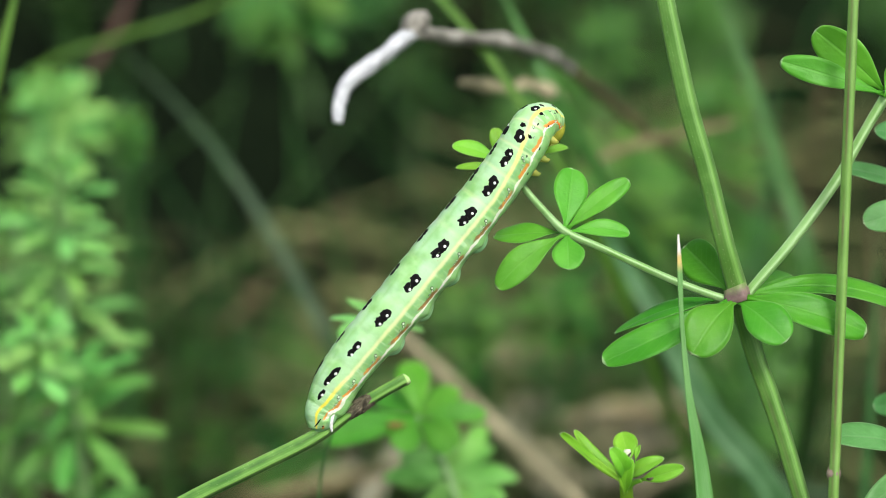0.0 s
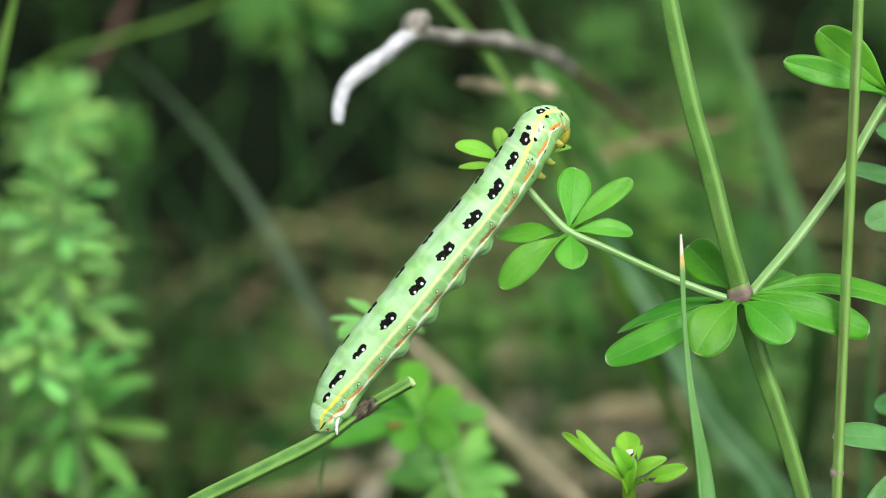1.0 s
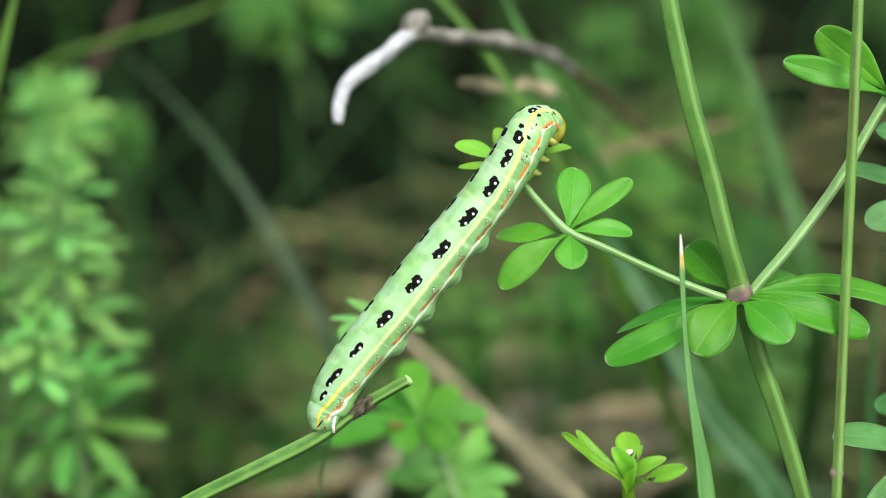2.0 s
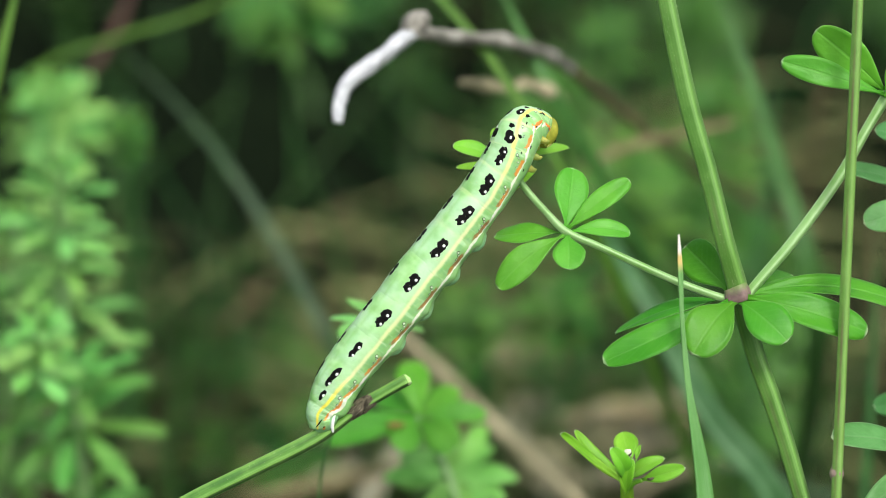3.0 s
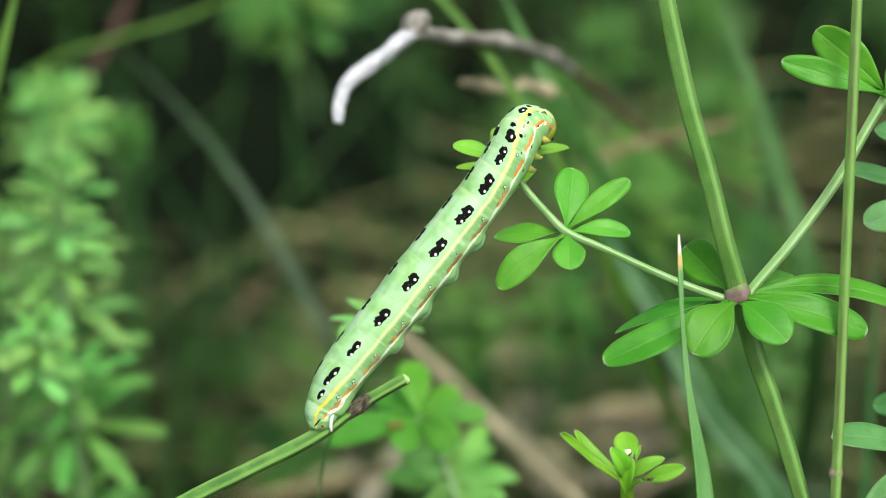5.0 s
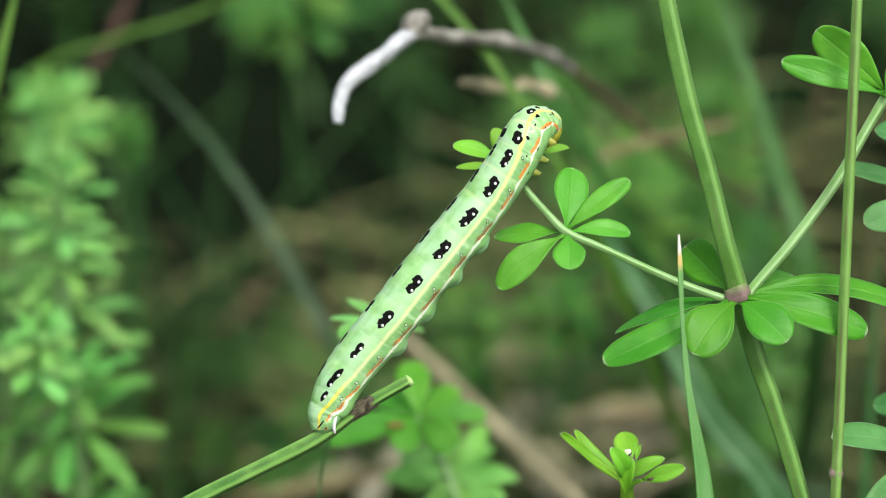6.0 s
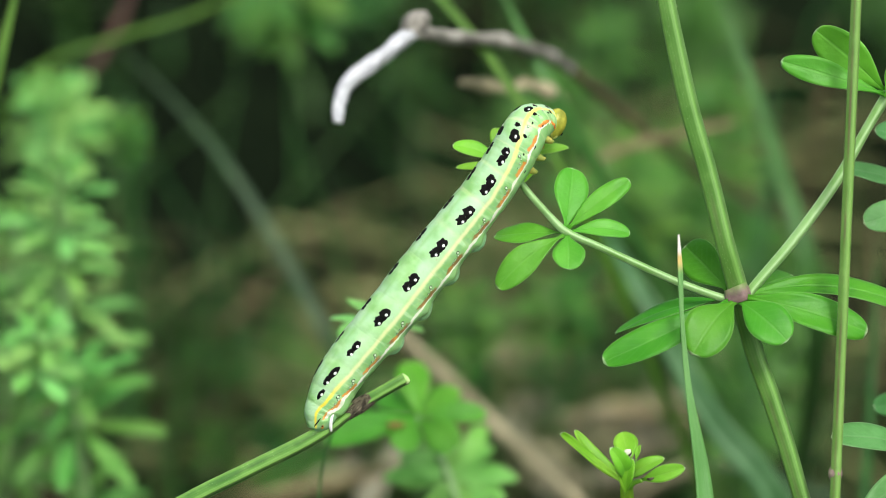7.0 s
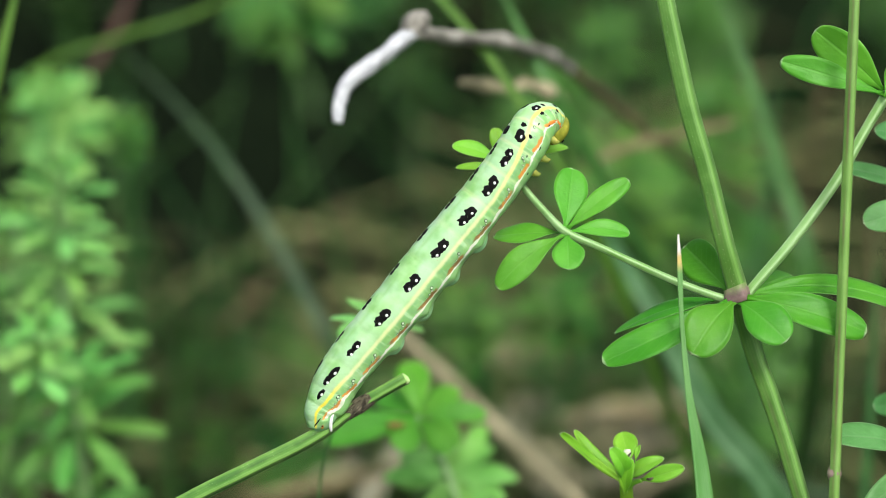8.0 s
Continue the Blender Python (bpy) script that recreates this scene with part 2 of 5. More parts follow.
NODE_RING = node_material()
NODE = plain_material("purple_node", (0.16, 0.09, 0.10), (0.27, 0.22, 0.16), 450, bump=0.1)
HAIR = plain_material("pale_hair", (0.28, 0.42, 0.18), (0.38, 0.52, 0.26), 500)
BARK_PALE = plain_material("bleached_twig", (0.60, 0.63, 0.65), (0.92, 0.95, 0.97), 900, 0.8, 0.9, 0.0006)
BARK_DRY = plain_material("dry_twig", (0.09, 0.088, 0.066), (0.46, 0.445, 0.38), 190, 0.85, 0.8, 0.0006)
STALK = plain_material("weathered_stalk", (0.19, 0.18, 0.10), (0.39, 0.36, 0.215), 120, 0.85)
STRAW = plain_material("dead_straw", (0.11, 0.09, 0.04), (0.27, 0.225, 0.115), 160, 0.8, island=True)
# much darker and greener than STRAW
LITTER = plain_material("dark_straw", (0.020, 0.023, 0.008), (0.070, 0.071, 0.024), 160, 0.9, island=True)
DRY_GRASS = plain_material("matted_dry_grass", (0.13, 0.155, 0.05), (0.35, 0.37, 0.16), 160, 0.9, island=True)
CRUST = plain_material("dark_crust", (0.03, 0.026, 0.014), (0.26, 0.225, 0.15), 1500, 0.9, 1.0, 0.0008, stretch=(1, 1, .45))
# soil far darker than earth: shade under the plants put into its colour
SOIL = plain_material("shade_dark_soil", (0.0018, 0.0040, 0.0014), (0.0075, 0.0145, 0.005), 60, 0.95, 1.0, 0.004, spec=0.05)
BLACK = plain_material("black_pigment", (0.002, 0.002, 0.002), (0.006, 0.006, 0.005), 900, 0.6, spec=0.08)
WHITE = plain_material("white_wart", (0.75, 0.76, 0.72), (0.88, 0.88, 0.85), 900, 0.35)
HEAD = plain_material("olive_head", (0.30, 0.33, 0.035), (0.62, 0.58, 0.08), 700, 0.25, translucent=0.25)
LEG = plain_material("amber_leg", (0.30, 0.38, 0.07), (0.60, 0.52, 0.12), 1200, 0.3, translucent=0.35)
PROLEG = plain_material("pale_proleg", (0.20, 0.44, 0.18), (0.34, 0.60, 0.32), 500, 0.4, translucent=0.2)
WART = plain_material("pale_wart", (0.50, 0.66, 0.44), (0.66, 0.78, 0.58), 900, 0.35)
WART_RIM = plain_material("wart_rim", (0.02, 0.035, 0.015), (0.04, 0.06, 0.02), 900, 0.5)
PITH = plain_material("cut_pith", (0.28, 0.50, 0.12), (0.5, 0.62, 0.28), 1500, 0.8)
BUD = plain_material("white_bud", (0.6, 0.62, 0.45), (0.75, 0.76, 0.62), 900, 0.6)


def skin_material():
    """Caterpillar skin. uv: angle from the midline of the back in degrees, and length in segments."""
    n = Nodes("caterpillar_skin", 0.33, 0.5)
    a, s = n.uv()

    def flesh(scale, detail):
        """Noise that runs on from segment to segment, in metres along and round the body."""
        return n.noise(scale, detail, n.coord.outputs["UV"], (0.000065, 0.0062, 1.0))

    a = n.math("ABSOLUTE", a)
    wob = n.math("MULTIPLY", n.math("SUBTRACT", flesh(420, 3), 0.5), 7.0)
    aw = n.math("ADD", a, wob)
    inside = n.math("FRACT", s)
    edge = n.math("MINIMUM", inside, n.math("SUBTRACT", 1.0, inside))
    c = n.mix(n.ramp(flesh(330, 4), 0.35, 0.68), (0.21, 0.46, 0.135), (0.29, 0.55, 0.20))
    # watery pale cells, drawn out along the body, and a pale bluish band on the back
    c = n.mix(n.math("MULTIPLY", n.band(aw, 48, 8, 20), 0.55), c, (0.41, 0.66, 0.345))
    c = n.mix(n.math("MULTIPLY", n.math("MULTIPLY", n.band(aw, 30, 18, 22), n.ramp(flesh(190, 2), 0.38, 0.62)), 0.5), c, (0.46, 0.69, 0.48))
    cells = n.ramp(flesh(330, 2), 0.45, 0.66)
    c = n.mix(n.math("MULTIPLY", cells, 0.22), c, (0.47, 0.71, 0.40))
    low = n.math("MULTIPLY", n.band(a, 79, 9, 6), n.ramp(flesh(700, 2), 0.42, 0.60))
    c = n.mix(n.math("MULTIPLY", low, 0.40), c, (0.19, 0.44, 0.20))
    # pale folds between the segments, stronger towards the head
    fold = n.math("MULTIPLY", n.ramp(n.math("ADD", edge, n.math("MULTIPLY", n.math("SUBTRACT", flesh(700, 2), 0.5), 0.08)), 0.10, 0.0), n.math("MULTIPLY_ADD", n.ramp(s, 4.0, 9.5), 0.5, 0.02))
    c = n.mix(fold, c, (0.64, 0.78, 0.36))
    # fine wrinkles across the body
    wrinkle = n.math("MULTIPLY_ADD", n.math("SUBTRACT", n.noise(1.0, 2, n.coord.outputs["UV"], (0.022, 5.0, 1.0)), 0.5), n.ramp(s, 0.0, 2.5), 0.5)
    c = n.mix(n.math("MULTIPLY", n.ramp(wrinkle, 0.55, 0.75), 0.07), c, (0.62, 0.82, 0.56))
    c = n.mix(n.math("MULTIPLY", n.ramp(wrinkle, 0.45, 0.28), 0.05), c, (0.19, 0.43, 0.15))
    crease = n.noise(1.0, 2, n.coord.outputs["UV"], (0.014, 5.5, 1.0))
    c = n.mix(n.math("MULTIPLY", n.math("MULTIPLY", n.band(a, 80, 9, 9), n.ramp(crease, 0.52, 0.66)), 0.38), c, (0.60, 0.80, 0.52))
    # yellow line along the side of the back
    rear = n.ramp(s, 2.2, 0.6)
    front = n.ramp(s, 6.5, 10.0)
    strong = n.math("MAXIMUM", rear, n.math("MULTIPLY", front, 0.8))
    yellow = n.mix(strong, (0.76, 0.74, 0.38), (0.82, 0.70, 0.06))
    c = n.mix(n.math("MULTIPLY", n.band(aw, 63, 1.2, 6.8), n.math("MULTIPLY_ADD", strong, 0.27, 0.68)), c, yellow)
    # orange and white line low on the flank, the white one swinging down at each fold
    swing = n.math("MULTIPLY", n.math("COSINE", n.math("MULTIPLY", s, 2 * math.pi)), 3.5)
    al = n.math("ADD", n.math("ADD", aw, swing), n.math("MULTIPLY_ADD", n.ramp(s, 6.5, 9.5), 8.0, 1.5))
    al = n.math("SUBTRACT", al, n.math("MULTIPLY", n.ramp(s, 7.5, 11.0), 20.0))
    al = n.math("ADD", al, n.math("MULTIPLY", n.math("SUBTRACT", flesh(1100, 2), 0.5), 9.0))
    # the underside is a darker, clearer green
    c = n.mix(n.math("MULTIPLY", n.ramp(al, 103, 112), 0.6), c, (0.24, 0.50, 0.17))
    patchy = n.math("MULTIPLY", n.band(al, 94.5, 1.2, 6.5), n.band(inside, 0.45, 0.10, 0.36))
    patchy = n.math("ADD", patchy, n.math("MULTIPLY", n.math("MULTIPLY", n.ramp(s, 2.0, 0.8), n.ramp(s, -0.85, -0.6)), n.math("MULTIPLY", n.band(al, 94.5, 1.5, 5.0), 0.45)))
    patchy = n.math("ADD", patchy, n.math("MULTIPLY", n.math("SUBTRACT", flesh(2000, 3), 0.5), 1.5))
    c = n.mix(n.math("MULTIPLY", n.ramp(patchy, 0.22, 0.6), 0.88), c, n.mix(n.ramp(n.math("ADD", flesh(900, 2), n.math("MULTIPLY", n.math("MAXIMUM", n.ramp(s, 6.0, 9.0), n.ramp(s, 3.2, 1.6)), 0.32)), .5, .72), (0.30, 0.15, 0.05), (0.74, 0.27, 0.04)))
    c = n.mix(n.math("MULTIPLY", n.math("MULTIPLY", n.band(al, 101.5, n.math("ADD", n.math("MULTIPLY_ADD", n.ramp(edge, 0.35, 0.05), 1.8, 0.8), n.math("MULTIPLY", n.ramp(s, 1.6, 0.8), 2.6)), 2.4), 0.92), n.ramp(s, -0.75, -0.55)), c, (0.80, 0.85, 0.68))
    n.bump(n.math("ADD", flesh(600, 3), n.math("MULTIPLY", wrinkle, 0.25)), 0.3, 0.0004)
    n.shader.inputs["Subsurface Weight"].default_value = 0.35
    n.shader.inputs["Subsurface Radius"].default_value = (0.5, 1.0, 0.3)
    n.shader.inputs["Subsurface Scale"].default_value = 0.0012
    return n.done(c)


SKIN = skin_material()

# ---- ground and undergrowth ----


def rise(x, y):
    """Height of the soil."""
    rising = max(y - 0.10, 0.0)
    bank = 0.35 * rising / (1 + 0.4 * rising)  # the meadow climbs behind the plants
    return bank + 0.010 * noise.noise(Vector((x * 6, y * 6, 0))) + 0.004 * noise.noise(Vector((x * 25, y * 25, 3)))


def ground():
    bm = bmesh.new()
    marks = [-60, -25, -10, -5, -3] + [-2 + 0.05 * i for i in range(81)] + [3, 5, 10, 25, 60]
    grid = [[bm.verts.new((x, y, rise(x, y))) for x in marks] for y in marks]
    for i in range(len(marks) - 1):
        for j in range(len(marks) - 1):
            bm.faces.new((grid[i][j], grid[i][j + 1], grid[i + 1][j + 1], grid[i + 1][j]))
    return tagged(part("ground", bm, SOIL), "soil painted near-black in place of shade under the plants", "ground", kind="structure")


ground()


def spread(rng, near, far):
    """A random place on the ground around the view, denser near the line of sight."""
    y = near + (far - near) * rng.random() ** 1.6
    return Vector((rng.uniform(-1, 1) * (0.14 + 0.30 * (y + 0.35)), y, 0))


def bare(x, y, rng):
    """Two patches of bank left almost bare, their near-black soil colour standing for shade."""
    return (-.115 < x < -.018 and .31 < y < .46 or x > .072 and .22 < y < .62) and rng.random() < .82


def grass_stuff(count):
    rng = random.Random(4)
    verts, faces = [], []
    for _ in range(count):
        p = spread(rng, 0.22, 1.3)
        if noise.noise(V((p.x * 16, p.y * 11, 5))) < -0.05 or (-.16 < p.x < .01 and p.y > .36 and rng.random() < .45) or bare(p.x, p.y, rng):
            continue
        p.z = rise(p.x, p.y) - 0.004
        h, w = rng.uniform(0.02, 0.08), rng.uniform(0.0008, 0.0022)
        turn = rng.uniform(0, 2 * math.pi)
        lean = V((math.cos(turn), math.sin(turn), 0)) * h * rng.uniform(0.1, 0.9)
        side = V((-math.sin(turn + rng.uniform(-.6, .6)), math.cos(turn), 0)).normalized()
        keel = V((math.cos(turn), math.sin(turn), 0)) * w * 0.4
        k = len(verts)
        for i in range(6):
            t = i / 5
            c = p + V((0, 0, h * (t - 0.25 * t * t))) + lean * t * t
            ww = w * (1 - t) ** 0.6
            verts += [c - side * ww, c - keel * (1 - t), c + side * ww]
            if i < 5:
                b = k + i * 3
                faces += [(b, b + 1, b + 4, b + 3), (b + 1, b + 2, b + 5, b + 4)]
    mesh = bpy.data.meshes.new("meadow_grass")
    mesh.from_pydata(verts, [], faces)
    layer = mesh.uv_layers.new()
    for loop in mesh.loops:
        k = loop.vertex_index
        layer.data[loop.index].uv = ((k % 3) / 2, (k // 3 % 6) / 5)
    for f in mesh.polygons:
        f.use_smooth = True
    mesh.materials.append(GRASS)
    return tagged(new("meadow_grass", mesh), "short meadow grass, green darkened in place of undergrowth shade", "grass", kind="stuff")


grass_stuff(3000)


def wide_meadow(count):
    """Grass tufts around and behind the camera, so that the place goes on outside the view."""
    rng = random.Random(33)
    verts, faces = [], []
    for _ in range(count):
        a, d = rng.uniform(0, 2 * math.pi), 0.35 + 4.5 * rng.random() ** 1.5
        x, y = d * math.cos(a), d * math.sin(a) - 0.1
        # unseen taller grass behind the bank, added to block sky light
        tall = y > 0.75
        if not tall and abs(x) < 0.16 + 0.42 * (y + 0.35) and y > -0.38 or math.hypot(x, y + 0.35) < 0.25:
            continue
        h, w = rng.uniform(0.06, 0.22) * (2.4 if tall else 1), rng.uniform(0.002, 0.005) * (1.6 if tall else 1)
        b = rng.uniform(0, 2 * math.pi)
        out, side = V((math.cos(b), math.sin(b), 0)), V((-math.sin(b), math.cos(b), 0))
        p = V((x, y, rise(x, y) - .004))
        k = len(verts)
        for i in range(4):
            t = i / 3
            c = p + V((0, 0, h * (t - .3 * t * t))) + out * h * .6 * t * t
            verts += [c - side * w * (1 - t) ** .7, c - out * w * .5 * (1 - t), c + side * w * (1 - t) ** .7]
            if i < 3:
                q = k + i * 3
                faces += [(q, q + 1, q + 4, q + 3), (q + 1, q + 2, q + 5, q + 4)]
    mesh = bpy.data.meshes.new("wide_meadow")
    mesh.from_pydata(verts, [], faces)
    for item in mesh.uv_layers.new().data:
        item.uv = (0.3, 0.4)
    mesh.materials.append(GRASS)
    return tagged(new("wide_meadow", mesh), "meadow grass around the plants, with unseen tall grass added to block sky", "grass", kind="stuff")


wide_meadow(12000)


def tall_grass(count):
    """Thin leaning blades and stems standing behind the plants."""
    rng = random.Random(21)
    bm = bmesh.new()
    for _ in range(count):
        y = rng.uniform(0.16, 0.60)
        x = rng.uniform(-1, 1) * (0.10 + 0.28 * (y + 0.1))
        h, a = rng.uniform(0.06, 0.16) * (1.1 - 0.9 * y), rng.uniform(0, 6.28)
        lean = V((math.cos(a), math.sin(a), 0)) * h * rng.uniform(.1, .8)
        p = V((x, y, rise(x, y) - .003))
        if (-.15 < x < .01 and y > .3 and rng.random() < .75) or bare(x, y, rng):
            continue
        r = rng.uniform(.0004, .0011)
        tube(bm, [p, p + lean * .25 + V((0, 0, h * .55)), p + lean + V((0, 0, h))], [r, r * .9, r * .2], steps=4, sides=5)
    return tagged(part("tall_grass", bm, GRASS), "thin leaning green grass stems in the undergrowth", "grass", kind="stuff")


tall_grass(330)


def dry_litter(count):
    """Pale dead grass matted over the soil near the plants."""
    rng = random.Random(52)
    bm = bmesh.new()
    for _ in range(count):
        y = rng.uniform(0.25, 0.42)
        x = rng.uniform(-1, 1) * (0.04 + 0.28 * (y + 0.1))
        if x < 0.03 and y > 0.35 or bare(x, y, rng):
            continue
        if noise.noise(V((x * 34, y * 24, 8))) < -0.02 or (x < -0.015 and rng.random() < 0.85):
            continue
        p = V((x, y, rise(x, y) + rng.uniform(0.001, 0.018)))
        a, l = rng.gauss(0, .8), rng.uniform(0.02, 0.06)
        d = V((math.cos(a), math.sin(a), rng.gauss(0, .2))) * l
        r = rng.uniform(0.0004, 0.0013)
        tube(bm, [p - d, p + V((rng.gauss(0, .004), rng.gauss(0, .004), rng.gauss(0, .003))), p + d], [r, r, r * .5], steps=2, sides=5)
    return tagged(part("dry_grass", bm, DRY_GRASS), "matted dry olive-brown grass over the soil", "dry grass", kind="stuff")


dry_litter(1300)


def undergrowth(count):
    """Low leafy whorls that cover the soil."""
    rng = random.Random(9)
    bm = bmesh.new()
    for _ in range(count):
        p = spread(rng, 0.22, 1.2)
        if -.16 < p.x < .01 and p.y > .36 and rng.random() < .7 or bare(p.x, p.y, rng):
            continue
        p.z = rise(p.x, p.y) + rng.uniform(0.005, 0.045)
        size = rng.uniform(0.010, 0.022)
        n0 = rng.randint(5, 7)
        tilt = V((rng.gauss(0, .35), rng.gauss(-.2, .35), 1)).normalized()
        a0 = rng.uniform(0, 6)
        e1 = tilt.cross(V((1, 0.2, 0))).normalized()
        e2 = tilt.cross(e1)
        for k in range(n0):
            a = a0 + 2 * math.pi * k / n0 + rng.uniform(-.2, .2)
            out = e1 * math.cos(a) + e2 * math.sin(a)
            leaf(bm, p, p + out * size * rng.uniform(.8, 1.1) + tilt * size * rng.uniform(0, .3), size * 0.32, tilt, rows=5, cols=2, thick=0.0002)
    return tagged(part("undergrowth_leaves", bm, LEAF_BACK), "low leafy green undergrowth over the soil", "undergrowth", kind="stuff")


undergrowth(300)


def litter(count):
    rng = random.Random(12)
    bm = bmesh.new()
    for _ in range(count):
        p = spread(rng, 0.18, 1.1)
        if -.17 < p.x < .02 and p.y > .34 and rng.random() < .97 or bare(p.x, p.y, rng):
            continue
        p.z = rise(p.x, p.y) + rng.uniform(0.002, 0.02)
        a, l = rng.uniform(0, math.pi), rng.uniform(0.03, 0.10)
        d = V((math.cos(a), math.sin(a), rng.gauss(0, .25))) * l
        r = rng.uniform(0.0005, 0.0015)
        tube(bm, [p - d, p + V((rng.gauss(0, .004), rng.gauss(0, .004), rng.gauss(0, .004))), p + d], [r, r, r * .6], steps=2, sides=5)
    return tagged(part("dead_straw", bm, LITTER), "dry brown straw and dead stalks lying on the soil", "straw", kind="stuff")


litter(800)


# ---- plants, far to near ----
def whorl(parent, at, centre, axis, size, count, material, seed, wide=0.34, up=0.15, skip=(), rows=8, cols=4, spin=None, thick=0.00015, tilt=0.3, loose=0.3):
    """A ring of leaves round a stem; each leaf is a part."""
    rng = random.Random(seed)
    axis = (Vector(axis).normalized() + V((rng.uniform(-.2, .2), -tilt, 0))).normalized()
    e1 = axis.cross(V((0.2, 1, 0.1))).normalized()
    e2 = axis.cross(e1)
    a0 = rng.uniform(0, 6) if spin is None else spin
    for k in range(count):
        a = a0 + 2 * math.pi * k / count + rng.uniform(-.15, .15)
        out = e1 * math.cos(a) + e2 * math.sin(a)
        l = size * rng.uniform(0.85, 1.12)
        bm = leaf(bmesh.new(), Vector(centre), Vector(centre) + out * l + axis * l * (up + rng.uniform(-loose, loose)), l * wide * rng.uniform(.9, 1.1),
                  axis + out * -0.2, rows=rows, cols=cols, seed=seed * 31 + k, thick=thick)
        part("leaf", moved(bm, at), material, parent)


def shoot(name, label, points, radius, whorls, material, seed, group="", stem=None, count=8, tilt=0.3, wide=0.34, loose=0.3):
    """A leafy bedstraw shoot: a square stem that carries rings of leaves at given heights (0 root, 1 tip) and sizes."""
    root = points[0]
    ob = thing(name, root, label, "plant", group)
    part("stem", moved(tube(bmesh.new(), points, [radius * (1 - .5 * i / len(points)) for i in range(len(points))], ridge=.1), root), stem or STEM_SIDE, ob)
    path = [Vector(p) for p in smooth_path(points, 20)]
    for i, (t, size, lift) in enumerate(whorls):
        k = min(int(t * (len(path) - 1)), len(path) - 2)
        whorl(ob, root, path[k], path[k + 1] - path[k], size, count, material, seed + i, up=lift, tilt=tilt, wide=wide, loose=loose)
    return ob


def dry_stalk(name, label, points, radii, material, category="twig", wobble=0.12):
    ob = thing(name, points[0], label, category)
    part("stalk", moved(tube(bmesh.new(), points, radii, steps=8, sides=10, wobble=wobble), points[0]), material, ob)
    # a swollen joint at each bend
    for i in range(1, len(points) - 1):
        a, b, c = (Vector(p) for p in points[i - 1:i + 2])
        d = (c - a).normalized() * radii[i] * 1.5
        part("joint", moved(tube(bmesh.new(), [b - d, b, b + d], [radii[i] * .9, radii[i] * 1.2, radii[i] * .9], sides=10, wobble=wobble), points[0]), material, ob)
    return ob


def blade(name, label, points, width, material, facing=(0, -1, 0.3), tip=True, widths=None):
    """A long grass blade with a keel, tapering to its tip (the last point)."""
    bm = bmesh.new()
    uv = bm.loops.layers.uv.verify()
    path = [Vector(p) for p in smooth_path(points, 8)]
    m = len(path) - 1
    rows = []
    for i, p in enumerate(path):
        t = i / m
        tan = (path[min(i + 1, m)] - path[max(i - 1, 0)]).normalized()
        across = tan.cross(Vector(facing)).normalized()
        n = across.cross(tan)
        w = width * 0.5 * ((1 - t ** 2.2) if tip else 1) + 0.00008
        if widths:
            w = 0.5 * float(np.interp(t * (len(widths) - 1), range(len(widths)), widths))
        rows.append([bm.verts.new(p + across * w * s + n * (0.35 * w * abs(s) + lift)) for lift, sides in ((0, (-1, -.5, 0, .5, 1)), (-0.00018, (1, .5, 0, -.5, -1))) for s in sides])
    for i in range(m):
        for k in range(10):
            k2 = (k + 1) % 10
            f = bm.faces.new((rows[i][k], rows[i][k2], rows[i + 1][k2], rows[i + 1][k]))
            for loop, (a, b) in zip(f.loops, ((k, i), (k2, i), (k2, i + 1), (k, i + 1))):
                loop[uv].uv = ((a if a < 5 else 9 - a) / 4, b / m)
    bm.faces.new(list(reversed(rows[0])))
    bm.faces.new(rows[-1])
    ob = thing(name, points[0], label, "grass")
    part("blade", moved(bm, points[0]), material, ob)
    low = [path[0], path[0].lerp(path[4], .5), path[4]]
    part("sheath", moved(tube(bmesh.new(), low, [width * .45, width * .4, width * .3], sides=8), points[0]), material, ob)
    return ob


# leafy shoots beside the caterpillar, out of focus
BRIGHT = "bright green leafy bedstraw shoot with stacked whorls"
shoot("bedstraw_shoot", BRIGHT, [(-0.12, 0.24, 0.0), (-0.0846, 0.1790, 0.1563), (-0.0841, 0.1767, 0.1792), (-0.0838, 0.1736, 0.1853), (-0.0836, 0.1702, 0.1905), (-0.0829, 0.1664, 0.1947)], 0.001,
      [(0.400, 0.0124, 0.00), (0.600, 0.0120, 0.20), (0.800, 0.0091, 0.45), (1.000, 0.0051, 1.20)], LEAF_PALE, 180, "bedstraw shoots", count=8, tilt=.2, wide=.30, loose=.2)
shoot("bedstraw_shoot", "grey-green bedstraw shoot in the shade", [(-0.09, 0.26, 0.02), (-0.0715, 0.1924, 0.1637), (-0.0714, 0.1910, 0.1746), (-0.0713, 0.1878, 0.1805)], 0.0008,
      [(0.667, 0.0064, 0.10), (1.000, 0.0058, 0.50)], GREEN_BACK, 190, "bedstraw shoots", count=8, loose=.12, stem=GRASS)
shoot("bedstraw_shoot", BRIGHT, [(-0.11, 0.19, 0.0), (-0.0905, 0.1254, 0.1259), (-0.0891, 0.1260, 0.1422), (-0.0877, 0.1272, 0.1542), (-0.0869, 0.1284, 0.1636), (-0.0861, 0.1293, 0.1718), (-0.0856, 0.1296, 0.1784)], 0.001,
      [(0.167, 0.0140, 0.00), (0.333, 0.0139, 0.00), (0.500, 0.0132, 0.00), (0.667, 0.0126, 0.10), (0.833, 0.0109, 0.20), (1.000, 0.0080, 0.50)], LEAF_SIDE, 220, "bedstraw shoots", count=7, tilt=.2, wide=.22, loose=.25)
